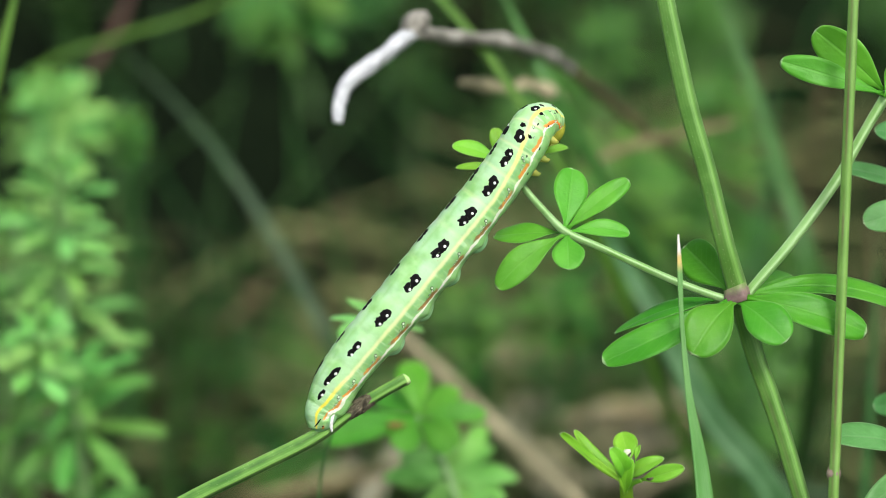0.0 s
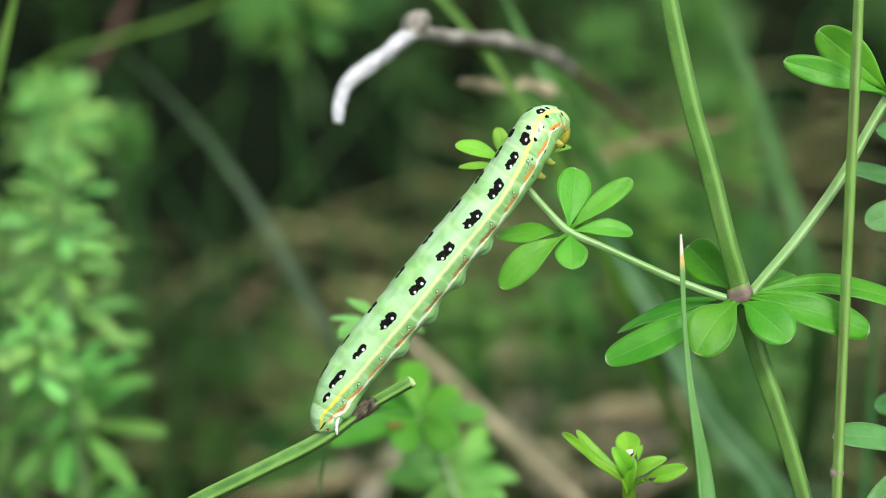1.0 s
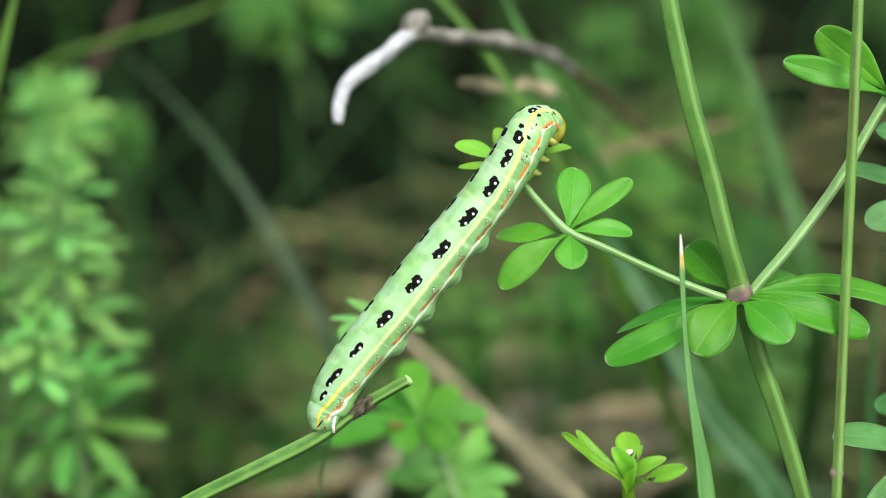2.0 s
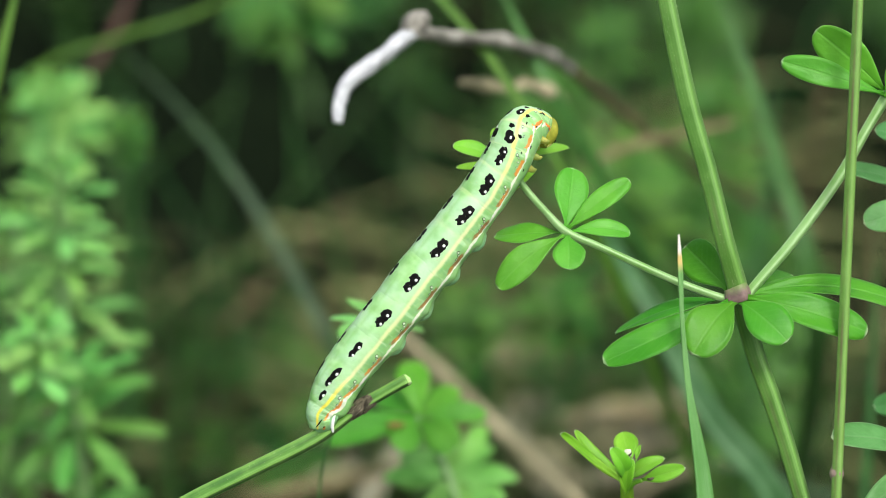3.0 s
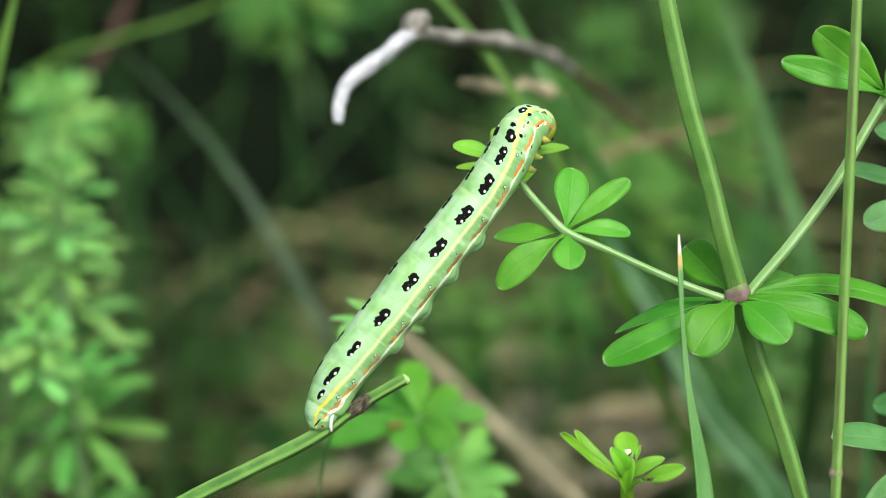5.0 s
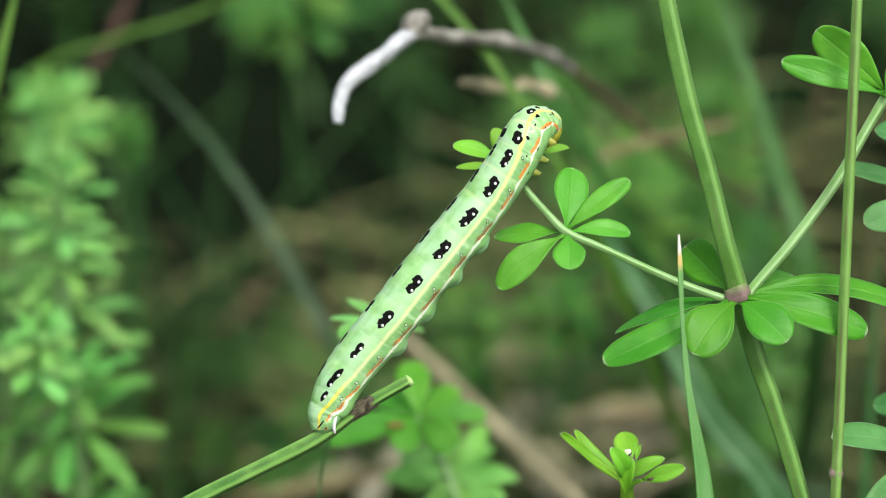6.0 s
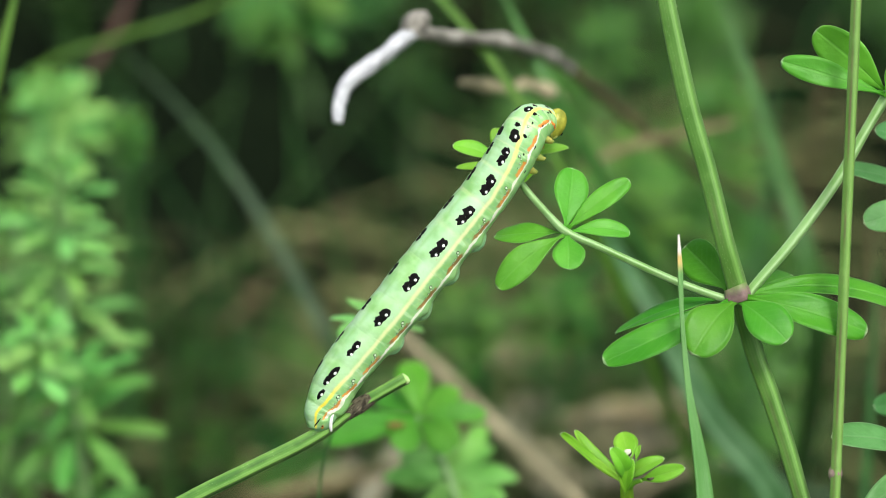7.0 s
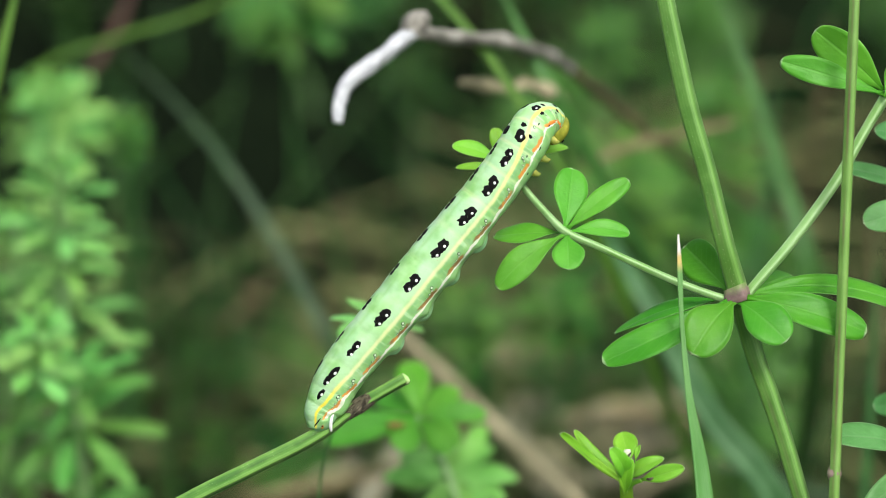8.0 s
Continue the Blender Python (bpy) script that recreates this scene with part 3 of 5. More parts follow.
shoot("bedstraw_shoot", BRIGHT, [(-0.085, 0.16, 0.0), (-0.0727, 0.1094, 0.1346), (-0.0740, 0.1101, 0.1599), (-0.0741, 0.1109, 0.1679), (-0.0742, 0.1106, 0.1761), (-0.0741, 0.1102, 0.1835), (-0.0738, 0.1094, 0.1901), (-0.0735, 0.1087, 0.1940), (-0.0733, 0.1086, 0.1966)], 0.0011,
      [(0.250, 0.0158, -0.05), (0.375, 0.0146, 0.00), (0.500, 0.0137, 0.06), (0.625, 0.0122, 0.14), (0.750, 0.0100, 0.30), (0.875, 0.0067, 0.70), (1.000, 0.0037, 1.40)], LEAF_PALE, 100, "bedstraw shoots", count=8, tilt=.12, wide=.21, loose=.2)
shoot("bedstraw_shoot", BRIGHT, [(-0.075, 0.13, 0.0), (-0.0684, 0.0871, 0.1378), (-0.0690, 0.0872, 0.1525), (-0.0694, 0.0874, 0.1588), (-0.0697, 0.0873, 0.1646)], 0.001,
      [(0.250, 0.0135, -0.15), (0.500, 0.0158, -0.10), (0.750, 0.0144, 0.00), (1.000, 0.0106, 0.20)], LEAF_SIDE, 160, "bedstraw shoots", count=8, tilt=.35, wide=.22, loose=.25)
shoot("bedstraw_shoot", BRIGHT, [(-0.10, 0.10, 0.0), (-0.0832, 0.0751, 0.1459), (-0.0791, 0.0744, 0.1593), (-0.0744, 0.0729, 0.1701), (-0.0728, 0.0724, 0.1748), (-0.0721, 0.0714, 0.1784), (-0.0718, 0.0711, 0.1806)], 0.0007,
      [(0.500, 0.0084, 0.10), (0.667, 0.0071, 0.30), (0.833, 0.0051, 0.60), (1.000, 0.0027, 1.50)], LEAF_PALE, 140, "bedstraw shoots", count=6, tilt=.35, wide=.34, loose=.15, stem=STEM_CUT)
shoot("bedstraw_shoot", "green bedstraw shoot with a loose whorl of leaves", [(-0.05, 0.26, 0.0), (-0.0362, 0.2321, 0.1561), (-0.0370, 0.2258, 0.1972), (-0.0376, 0.2257, 0.2027)], 0.0005,
      [(0.667, 0.0149, -0.35), (1.000, 0.0165, -0.20)], GREEN_BACK, 200, "bedstraw shoots", count=9, stem=GRASS, loose=.2)
shoot("bedstraw_shoot", "low green bedstraw shoot behind the cut stem", [(0.01, 0.10, 0.0), (0.0016, 0.0513, 0.1418), (0.0014, 0.0548, 0.1512), (0.0016, 0.0568, 0.1568)], 0.0009,
      [(.90, .0105, .0), (.99, .0115, .05)], LEAF_SOFT, 240, "bedstraw shoots", count=8, tilt=.8, stem=STEM_CUT)
shoot("bedstraw_shoot", "small green bedstraw shoot behind the caterpillar", [(-0.018, 0.05, 0.0), (-0.0197, 0.0158, 0.1641), (-0.0197, 0.0192, 0.1734), (-0.0163, 0.0234, 0.1850), (-0.0117, 0.0267, 0.1939), (-0.0105, 0.0278, 0.1969)], 0.00026,
      [(.99, .0080, .05)], LEAF_PALE, 260, "bedstraw shoots", count=7, stem=GRASS)
for k, (x, y, h) in enumerate(((0.078, 0.24, .08), (0.06, 0.28, .085), (0.03, 0.40, .03), (0.18, 0.36, .06), (0.075, 0.42, .05), (0.14, 0.44, .06), (-0.17, 0.40, .06), (0.065, 0.21, .075))):
    z = rise(x, y)
    shoot("bedstraw_shoot", "green bedstraw shoot in the undergrowth", [(x, y, z - .005), (x + .004, y, z + h * .6), (x + .002, y - .01, z + h)], 0.0011,
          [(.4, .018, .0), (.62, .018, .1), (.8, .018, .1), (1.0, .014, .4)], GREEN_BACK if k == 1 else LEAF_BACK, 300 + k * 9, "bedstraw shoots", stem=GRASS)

for points, sizes in (([(0.075, 0.24, .045), (0.0459, 0.2031, 0.1349), (0.0429, 0.2030, 0.1491), (0.0406, 0.2023, 0.1618)], (.018, .018, .016)), ([(0.02, 0.20, .03), (0.0082, 0.1599, 0.1330), (0.0067, 0.1601, 0.1395), (0.0056, 0.1606, 0.1466)], (.009, .010, .009)), ([(0.04, 0.24, .04), (0.0290, 0.1792, 0.1276), (0.0277, 0.1814, 0.1336), (0.0263, 0.1815, 0.1398)], (.012, .012, .010))):
    shoot("bedstraw_shoot", "green bedstraw shoot in the undergrowth", points, 0.0010, [(.55, sizes[0], .0), (.78, sizes[1], .1), (1.0, sizes[2], .3)], GREEN_BACK, 420, "bedstraw shoots", stem=GRASS)

shoot("bedstraw_shoot", "green bedstraw shoot in the undergrowth", [(0.06, 0.30, 0.06), (0.0448, 0.2641, 0.1562), (0.0423, 0.2657, 0.1751), (0.0408, 0.2633, 0.1831)], 0.0009,
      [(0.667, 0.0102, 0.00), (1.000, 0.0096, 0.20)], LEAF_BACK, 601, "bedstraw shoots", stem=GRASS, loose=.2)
shoot("bedstraw_shoot", "green bedstraw shoot in the undergrowth", [(0.07, 0.27, 0.05), (0.0710, 0.2171, 0.1440), (0.0677, 0.2183, 0.1620), (0.0652, 0.2170, 0.1729), (0.0637, 0.2144, 0.1806)], 0.0009,
      [(0.250, 0.0108, 0.00), (0.500, 0.0114, 0.00), (0.750, 0.0113, 0.10), (1.000, 0.0079, 0.40)], GREEN_BACK, 611, "bedstraw shoots", stem=GRASS, loose=.2)

# low shoot with one open whorl just behind the cut stem
ROOT7 = (0.0, 0.06, 0.0)
low_shoot = thing("bedstraw_shoot", ROOT7, "low green bedstraw shoot behind the cut stem", "plant", "bedstraw shoots")
part("stem", moved(tube(bmesh.new(), [ROOT7, (0.0065, 0.0399, 0.1367), (0.0016, 0.0480, 0.1588), (-0.0016, 0.0494, 0.1657), (-0.0045, 0.0502, 0.1709)], [.0008, .0008, .0007, .0007, .0006], sides=12, ridge=.1), ROOT7), STEM_SIDE, low_shoot)
for base, tip, width, facing in (((-0.0045, 0.0501, 0.1705), (-0.0205, 0.0452, 0.1689), .0056, (-.1, -.8, .6)), ((-0.0043, 0.0511, 0.1705), (-0.0061, 0.0590, 0.1776), .0060, (0, -1, .3)), ((-0.0041, 0.0502, 0.1709), (0.0076, 0.0503, 0.1711), .0040, (.1, -.7, .7)),
                                 ((-0.0041, 0.0521, 0.1702), (0.0028, 0.0592, 0.1721), .0040, (.1, -.6, .8)), ((-0.0041, 0.0491, 0.1707), (0.0021, 0.0437, 0.1676), .0064, (.2, -.9, .5)), ((-0.0047, 0.0491, 0.1707), (-0.0075, 0.0437, 0.1675), .0058, (-.1, -.9, .5)), ((-0.0043, 0.0521, 0.1701), (-0.0115, 0.0589, 0.1712), .0045, (-.1, -.5, .9))):
    part("leaf", moved(leaf(bmesh.new(), base, tip, width, facing, .06, rows=12, cols=6, seed=int(1e5 * abs(tip[2]))), ROOT7), LEAF_FRESH, low_shoot)
# rusty blotch on one of its leaves
bm = bmesh.new()
bmesh.ops.create_icosphere(bm, subdivisions=2, radius=1.0)
for v in bm.verts:
    v.co = Vector((-0.0081, 0.0466, 0.1710)) - Vector(ROOT7) + Vector((v.co.x * .0016, v.co.y * .0010, v.co.z * .0003)) * (1 + .4 * noise.noise(v.co * 3))
part("leaf_spot", bm, plain_material("rust_spot", (.20, .11, .03), (.30, .17, .05), 600), low_shoot, "rusty brown blotch on a leaf")


BROWN = plain_material("brown_stalk", (0.05, 0.044, 0.018), (0.13, 0.11, 0.048), 120, 0.9)
# bleached twig with its brown dry stalk
twig = thing("broken_twig", (-0.0045, 0.0517, 0.2392), "broken dry twig with a bleached white end", "twig")
part("white_end", moved(tube(bmesh.new(), [(-0.0172, 0.0465, 0.2251), (-0.0170, 0.0476, 0.2279), (-0.0154, 0.0488, 0.2314), (-0.0101, 0.0503, 0.2353), (-0.0048, 0.0516, 0.2390)], [.00095, .00115, .00105, .00125, .0013], sides=16, steps=9, wobble=.55), twig.location), BARK_PALE, twig, "bleached white twig end")
part("joint", moved(tube(bmesh.new(), [(-0.0057, 0.0515, 0.2388), (-0.0046, 0.0531, 0.2401), (-0.0032, 0.0553, 0.2403)], [.0014, .0021, .0014], sides=12, wobble=.3), twig.location), BARK_DRY, twig)
part("brown_end", moved(tube(bmesh.new(), [(-0.0046, 0.0526, 0.2387), (0.0015, 0.0668, 0.2341), (0.0105, 0.0802, 0.2298), (0.0209, 0.0984, 0.2213), (0.0238, 0.1050, 0.2175)], [.0013, .0011, .0012, .0011, .0010], sides=12, wobble=.45), twig.location), BARK_DRY, twig, "grey-brown dry twig")
part("dark_end", moved(tube(bmesh.new(), [(0.0222, 0.1014, 0.2196), (0.0330, 0.1274, 0.2046), (0.0463, 0.1481, 0.1884), (0.0858, 0.2171, 0.1440)], [.0010, .0011, .0011, .0011], sides=12, wobble=.45), twig.location), BROWN, twig, "dark brown dry twig")
dry_stalk("dry_stalk", "pale brown dead stalk caught in the undergrowth", [(0.0031, 0.0806, 0.2222), (0.0077, 0.0833, 0.2207), (0.0122, 0.0850, 0.2196), (0.0148, 0.0872, 0.2198), (0.0190, 0.0887, 0.2182), (0.0225, 0.0930, 0.2150)], [.0006, .0012, .0007, .0010, .0012, .0004], STALK, wobble=.4)
dry_stalk("dry_stalk", "pale brown dead stalk lying in the undergrowth", [(0.0277, 0.1276, 0.1905), (0.0359, 0.1337, 0.1927), (0.0454, 0.1393, 0.1934), (0.0598, 0.1451, 0.1948)], [.0006, .0010, .0010, .0007], STRAW)
dry_stalk("dry_stalk", "straight pale brown dead stalk in the undergrowth", [(-0.0107, 0.1245, 0.1585), (0.0018, 0.1204, 0.1474), (0.0133, 0.1166, 0.1368), (0.0315, 0.1107, 0.1207), (0.0590, 0.1017, 0.0960)], [.0011, .0014, .0014, .0015, .0015], STALK)
dry_stalk("dry_stalk", "brown dead stalk lying across the undergrowth", [(-0.0542, 0.2283, 0.1162), (-0.0406, 0.2476, 0.1254), (-0.0242, 0.2723, 0.1348)], [.0010, .0010, .0006], BROWN)
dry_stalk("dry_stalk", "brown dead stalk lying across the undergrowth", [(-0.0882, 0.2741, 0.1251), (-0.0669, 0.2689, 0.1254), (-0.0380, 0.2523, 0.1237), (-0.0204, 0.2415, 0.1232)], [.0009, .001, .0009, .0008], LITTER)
dry_stalk("dry_stalk", "pale brown dead stalk lying in the undergrowth", [(-0.0434, 0.1458, 0.1090), (-0.0251, 0.1498, 0.1112), (-0.0079, 0.1547, 0.1130)], [.0010, .0014, .0012], STRAW)
dry_stalk("dry_stalk", "pale brown dead stalk lying in the undergrowth", [(0.0282, 0.1839, 0.1113), (0.0399, 0.1848, 0.1137), (0.0582, 0.1838, 0.1109)], [.0012, .0018, .0013], STRAW)

# grass blades, out of focus
blade("grass_plant", "thin dark green grass stem", [(0.10, 0.16, 0.0), (0.0224, 0.0695, 0.2064), (0.0140, 0.0743, 0.2194), (0.0065, 0.0780, 0.2296), (-0.0044, 0.0824, 0.2417)], .0015, GRASS_WARM, tip=False)
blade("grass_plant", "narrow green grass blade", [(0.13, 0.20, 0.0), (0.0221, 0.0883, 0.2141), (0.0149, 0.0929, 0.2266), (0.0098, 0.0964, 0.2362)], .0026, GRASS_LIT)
blade("grass_plant", "long arched grey-green grass blade", [(-0.02, 0.26, 0.05), (-0.0215, 0.1330, 0.1468), (-0.0297, 0.1386, 0.1622), (-0.0444, 0.1513, 0.1826), (-0.0561, 0.1654, 0.1919), (-0.0697, 0.1794, 0.2012)], .0025, GRASS_GREY)
blade("grass_plant", "broad green grass blade", [(0.09, 0.09, 0.0), (0.0623, 0.0729, 0.1424), (0.0498, 0.0786, 0.1581), (0.0395, 0.0869, 0.1751), (0.0326, 0.0968, 0.1849), (0.0298, 0.1056, 0.1886)], .0055, GRASS_BLUE)
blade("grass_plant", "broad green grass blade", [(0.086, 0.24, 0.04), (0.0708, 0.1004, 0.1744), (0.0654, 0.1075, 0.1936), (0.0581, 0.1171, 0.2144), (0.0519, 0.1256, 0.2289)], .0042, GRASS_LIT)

blade("grass_plant", "bright green grass blade", [(-0.105, 0.10, 0.0), (-0.0816, 0.0571, 0.2014), (-0.0768, 0.0660, 0.2259), (-0.0741, 0.0700, 0.2368), (-0.0720, 0.0730, 0.2450)], .0024, GRASS_WARM)
blade("grass_plant", "dull green grass stem leaning across", [(-0.16, 0.22, 0.03), (-0.0847, 0.1534, 0.2029), (-0.0695, 0.1557, 0.2092), (-0.0531, 0.1574, 0.2139), (-0.0367, 0.1598, 0.2205)], .0010, GRASS_WARM, tip=False)
dry_stalk("dry_stalk", "thin reddish-brown dead stalk", [(-0.0836, 0.1894, 0.1847), (-0.0767, 0.1930, 0.1948), (-0.0717, 0.1962, 0.2037), (-0.0685, 0.1993, 0.2119)], [.0009, .0010, .0010, .0009], plain_material("red_stalk", (0.06, 0.03, 0.025), (0.12, 0.065, 0.05), 200, 0.8))
blade("grass_plant", "soft green grass blade in the undergrowth", [(0.0772, 0.0620, 0.1271), (0.0772, 0.0690, 0.1465), (0.0787, 0.0772, 0.1689), (0.0792, 0.0853, 0.1913)], 0.0022, GRASS)
blade("grass_plant", "soft green grass blade in the undergrowth", [(0.0663, 0.1465, 0.1255), (0.0663, 0.1548, 0.1483), (0.0700, 0.1656, 0.1779), (0.0714, 0.1743, 0.2019)], 0.003, GRASS)

dry_stalk("dry_stalk", "thin upright brown dead stalk", [(0.0868, 0.1122, 0.1481), (0.0847, 0.1137, 0.1669), (0.0831, 0.1143, 0.1832)], [.0008, .0008, .0006], BROWN, wobble=.2)
dry_stalk("dry_stalk", "thin upright brown dead stalk", [(0.0858, 0.2199, 0.1516), (0.0881, 0.2181, 0.1760), (0.0890, 0.2152, 0.1973)], [.0009, .0008, .0006], BROWN, wobble=.2)
blade("grass_plant", "pale grey-green grass blade lying low", [(0.0814, 0.1232, 0.1200), (0.0713, 0.1197, 0.1250), (0.0626, 0.1161, 0.1295), (0.0512, 0.1124, 0.1342)], .0024, GRASS_GREY)

DEAD_PALE = plain_material("bleached_dry_grass", (0.32, 0.315, 0.21), (0.54, 0.52, 0.37), 120, 0.85, translucent=0.15)
blade("dry_grass_blade", "pale dry grass blade fallen over the undergrowth", [(0.0135, 0.2258, 0.0922), (0.0228, 0.2271, 0.0832), (0.0294, 0.2286, 0.0746), (0.0353, 0.2303, 0.0667)], 0.0034, DEAD_PALE, facing=(0, -.7, .7))
blade("dry_grass_blade", "pale dry grass blade fallen over the undergrowth", [(0.0473, 0.2244, 0.0882), (0.0576, 0.2295, 0.0895), (0.0693, 0.2330, 0.0867), (0.0799, 0.2355, 0.0809)], 0.0030, DEAD_PALE, facing=(0, -.7, .7))
blade("dry_grass_blade", "pale dry grass blade fallen over the undergrowth", [(0.0516, 0.2208, 0.0784), (0.0611, 0.2271, 0.0832), (0.0722, 0.2315, 0.0827)], 0.0024, DEAD_PALE, facing=(0, -.7, .7))
blade("dry_grass_blade", "pale dry grass blade fallen over the undergrowth", [(0.0248, 0.2198, 0.0757), (0.0392, 0.2254, 0.0785), (0.0522, 0.2290, 0.0757), (0.0641, 0.2310, 0.0687)], 0.0032, DEAD_PALE, facing=(0, -.7, .7))
blade("dry_grass_blade", "pale dry grass blade fallen over the undergrowth", [(-0.0316, 0.2208, 0.0784), (-0.0204, 0.2254, 0.0785), (-0.0077, 0.2290, 0.0757), (0.0022, 0.2315, 0.0701)], 0.0027, DEAD_PALE, facing=(0, -.7, .7))
blade("dry_grass_blade", "pale dry grass blade fallen over the undergrowth", [(-0.0273, 0.2246, 0.0890), (-0.0148, 0.2298, 0.0904), (-0.0005, 0.2329, 0.0865)], 0.0023, DEAD_PALE, facing=(0, -.7, .7))

blade("dry_grass_blade", "pale dry grass blade fallen over the undergrowth", [(-0.0183, 0.1633, 0.0985), (-0.0132, 0.1661, 0.1062), (-0.0079, 0.1739, 0.1129)], .0042, DEAD_PALE, facing=(0, -.7, .7))
for points in ([(0.0279, 0.1789, 0.1121), (0.0385, 0.1839, 0.1141), (0.0506, 0.1882, 0.1142), (0.0631, 0.1915, 0.1116)],
               [(0.0267, 0.1934, 0.1081), (0.0369, 0.1967, 0.1056), (0.0492, 0.2006, 0.1044), (0.0604, 0.2036, 0.1010)],
               [(0.0230, 0.1813, 0.1041), (0.0336, 0.1859, 0.1052), (0.0458, 0.1891, 0.1020), (0.0574, 0.1935, 0.1026)],
               [(0.0187, 0.1731, 0.1107), (0.0259, 0.1750, 0.1045), (0.0320, 0.1767, 0.0974), (0.0361, 0.1784, 0.0904)],
               [(0.0442, 0.1823, 0.0922), (0.0538, 0.1879, 0.0960), (0.0635, 0.1922, 0.0959), (0.0747, 0.1968, 0.0970)],
               [(0.0278, 0.1962, 0.0866), (0.0375, 0.2009, 0.0877), (0.0487, 0.2041, 0.0850), (0.0586, 0.2083, 0.0848)],
               [(0.0163, 0.1982, 0.0920), (0.0239, 0.2009, 0.0877), (0.0309, 0.2050, 0.0873), (0.0394, 0.2096, 0.0884)]):
    dry_stalk("dry_stalk", "pale dry grass stalk fallen over the undergrowth", points, [.0008, .0011, .0011, .0007], STALK, wobble=.2)

# ---- dead leaves on the bank ----
DEAD = plain_material("dead_leaf", (0.20, 0.18, 0.11), (0.44, 0.40, 0.27), 120, 0.85, translucent=0.15)



def dead_leaf(x, y, turn, size, seed, material=DEAD):
    z = rise(x, y) + 0.012
    ob = thing("dead_leaf", (x, y, z), "curled dry brown dead leaf on the bank", "dead leaf", "dead leaves")
    d = V((math.cos(turn), math.sin(turn) * .6, math.sin(turn) * .35)) * size
    part("leaf_blade", leaf(bmesh.new(), -d * .5, d * .5, size * .5, (0, -.6, .8), -.15, fold=-.5, rows=8, cols=6, seed=seed, thick=.0003), material, ob)
    part("stalk", tube(bmesh.new(), [-d * .5, -d * .62 + V((0, 0, .001)), -d * .75], [.0007, .0005, .0005], sides=6), material, ob)


for k, (x, y, turn, size) in enumerate(((.028, .34, .3, .026), (.045, .305, 2.8, .030), (.062, .295, .1, .036), (.018, .36, 1.9, .022), (.080, .30, 2.9, .028), (.035, .285, .5, .026), (.050, .275, 2.8, .030), (.022, .30, 2.6, .024), (.040, .33, .2, .026),
                                        (.035, .262, .4, .028), (.060, .262, 2.7, .030), (.046, .254, .1, .026), (.020, .262, 2.9, .022), (-.020, .262, .3, .024), (.000, .256, 2.6, .024), (.025, .35, 2.2, .02), (-.005, .27, 2.6, .024))):
    dead_leaf(x, y, turn, size, 500 + k)
for k, (x, y, turn, size) in enumerate(((.032, .268, .2, .030), (.045, .285, 2.9, .034), (.058, .272, .4, .030), (.066, .288, 2.7, .028), (.038, .258, 2.6, .026), (.052, .262, .1, .030), (.024, .275, .5, .026), (-.002, .262, 2.8, .026), (-.015, .270, .2, .028))):
    dead_leaf(x, y, turn, size, 560 + k, DEAD_PALE)

# ---- main plant in focus ----
ROOT = (0.085, 0.02, 0.0)
plant = thing("bedstraw_plant", ROOT, "tall green bedstraw plant with square stem and leaf whorls", "plant")
main = [ROOT, (0.0560, -0.0143, 0.1763), (0.0530, -0.0112, 0.1848), (0.0510, -0.0089, 0.1913), (0.0483, -0.0060, 0.1991), (0.0462, -0.0040, 0.2046), (0.0434, -0.0004, 0.2144), (0.0417, -0.0000, 0.2200), (0.0388, 0.0040, 0.2310), (0.0364, 0.0068, 0.2388), (0.0345, 0.0097, 0.2466), (0.0328, 0.0125, 0.2544), (0.0319, 0.0142, 0.2591)]
part("stem", moved(tube(bmesh.new(), main, [.0015, .0013, .00125, .0013, .0014, .0014, .0015, .0014, .0014, .00142, .00138, .0013, .00125], steps=6, sides=32, ridge=.08), ROOT), STEM, plant)
part("node", moved(tube(bmesh.new(), [(0.0436, -0.0026, 0.2127), (0.0434, -0.0024, 0.2133), (0.0432, -0.0022, 0.2141), (0.0429, -0.0019, 0.2148)], [.0017, .00190, .00186, .00166], sides=24, ridge=.10), ROOT), NODE_RING, plant, "purple swollen stem node")
left = [(0.0430, -0.0018, 0.2125), (0.0404, -0.0024, 0.2134), (0.0346, -0.0017, 0.2154), (0.0288, -0.0008, 0.2178), (0.0230, 0.0001, 0.2203), (0.0180, 0.0009, 0.2224), (0.0151, 0.0028, 0.2248), (0.0122, 0.0059, 0.2273), (0.0094, 0.0102, 0.2303), (0.0086, 0.0128, 0.2317)]
part("branch", moved(tube(bmesh.new(), left, [.0006, .00055, .00052, .00052, .0005, .0006, .00048, .00048, .00045, .0004], steps=6, sides=16, ridge=.1), ROOT), STEM_SIDE, plant)
right = [(0.0444, -0.0017, 0.2125), (0.0457, -0.0010, 0.2142), (0.0514, 0.0013, 0.2205), (0.0582, 0.0053, 0.2288), (0.0633, 0.0083, 0.2371), (0.0659, 0.0098, 0.2410), (0.0699, 0.0119, 0.2469)]
part("branch", moved(tube(bmesh.new(), right, [.0007, .0007, .00075, .00075, .0007, .0008, .0006], steps=6, sides=16, ridge=.1), ROOT), STEM_SIDE, plant)


def leaves(specs, material=LEAF):
    for i, (base, tip, width, facing, droop) in enumerate(specs):
        part("leaf", moved(leaf(bmesh.new(), base, tip, width, facing, droop, rows=16, cols=8, seed=int(1e5 * abs(tip[0] + tip[2]))), ROOT), material, plant)


UP = (0, -0.55, 0.85)
FLAT = (0, -0.85, 0.5)
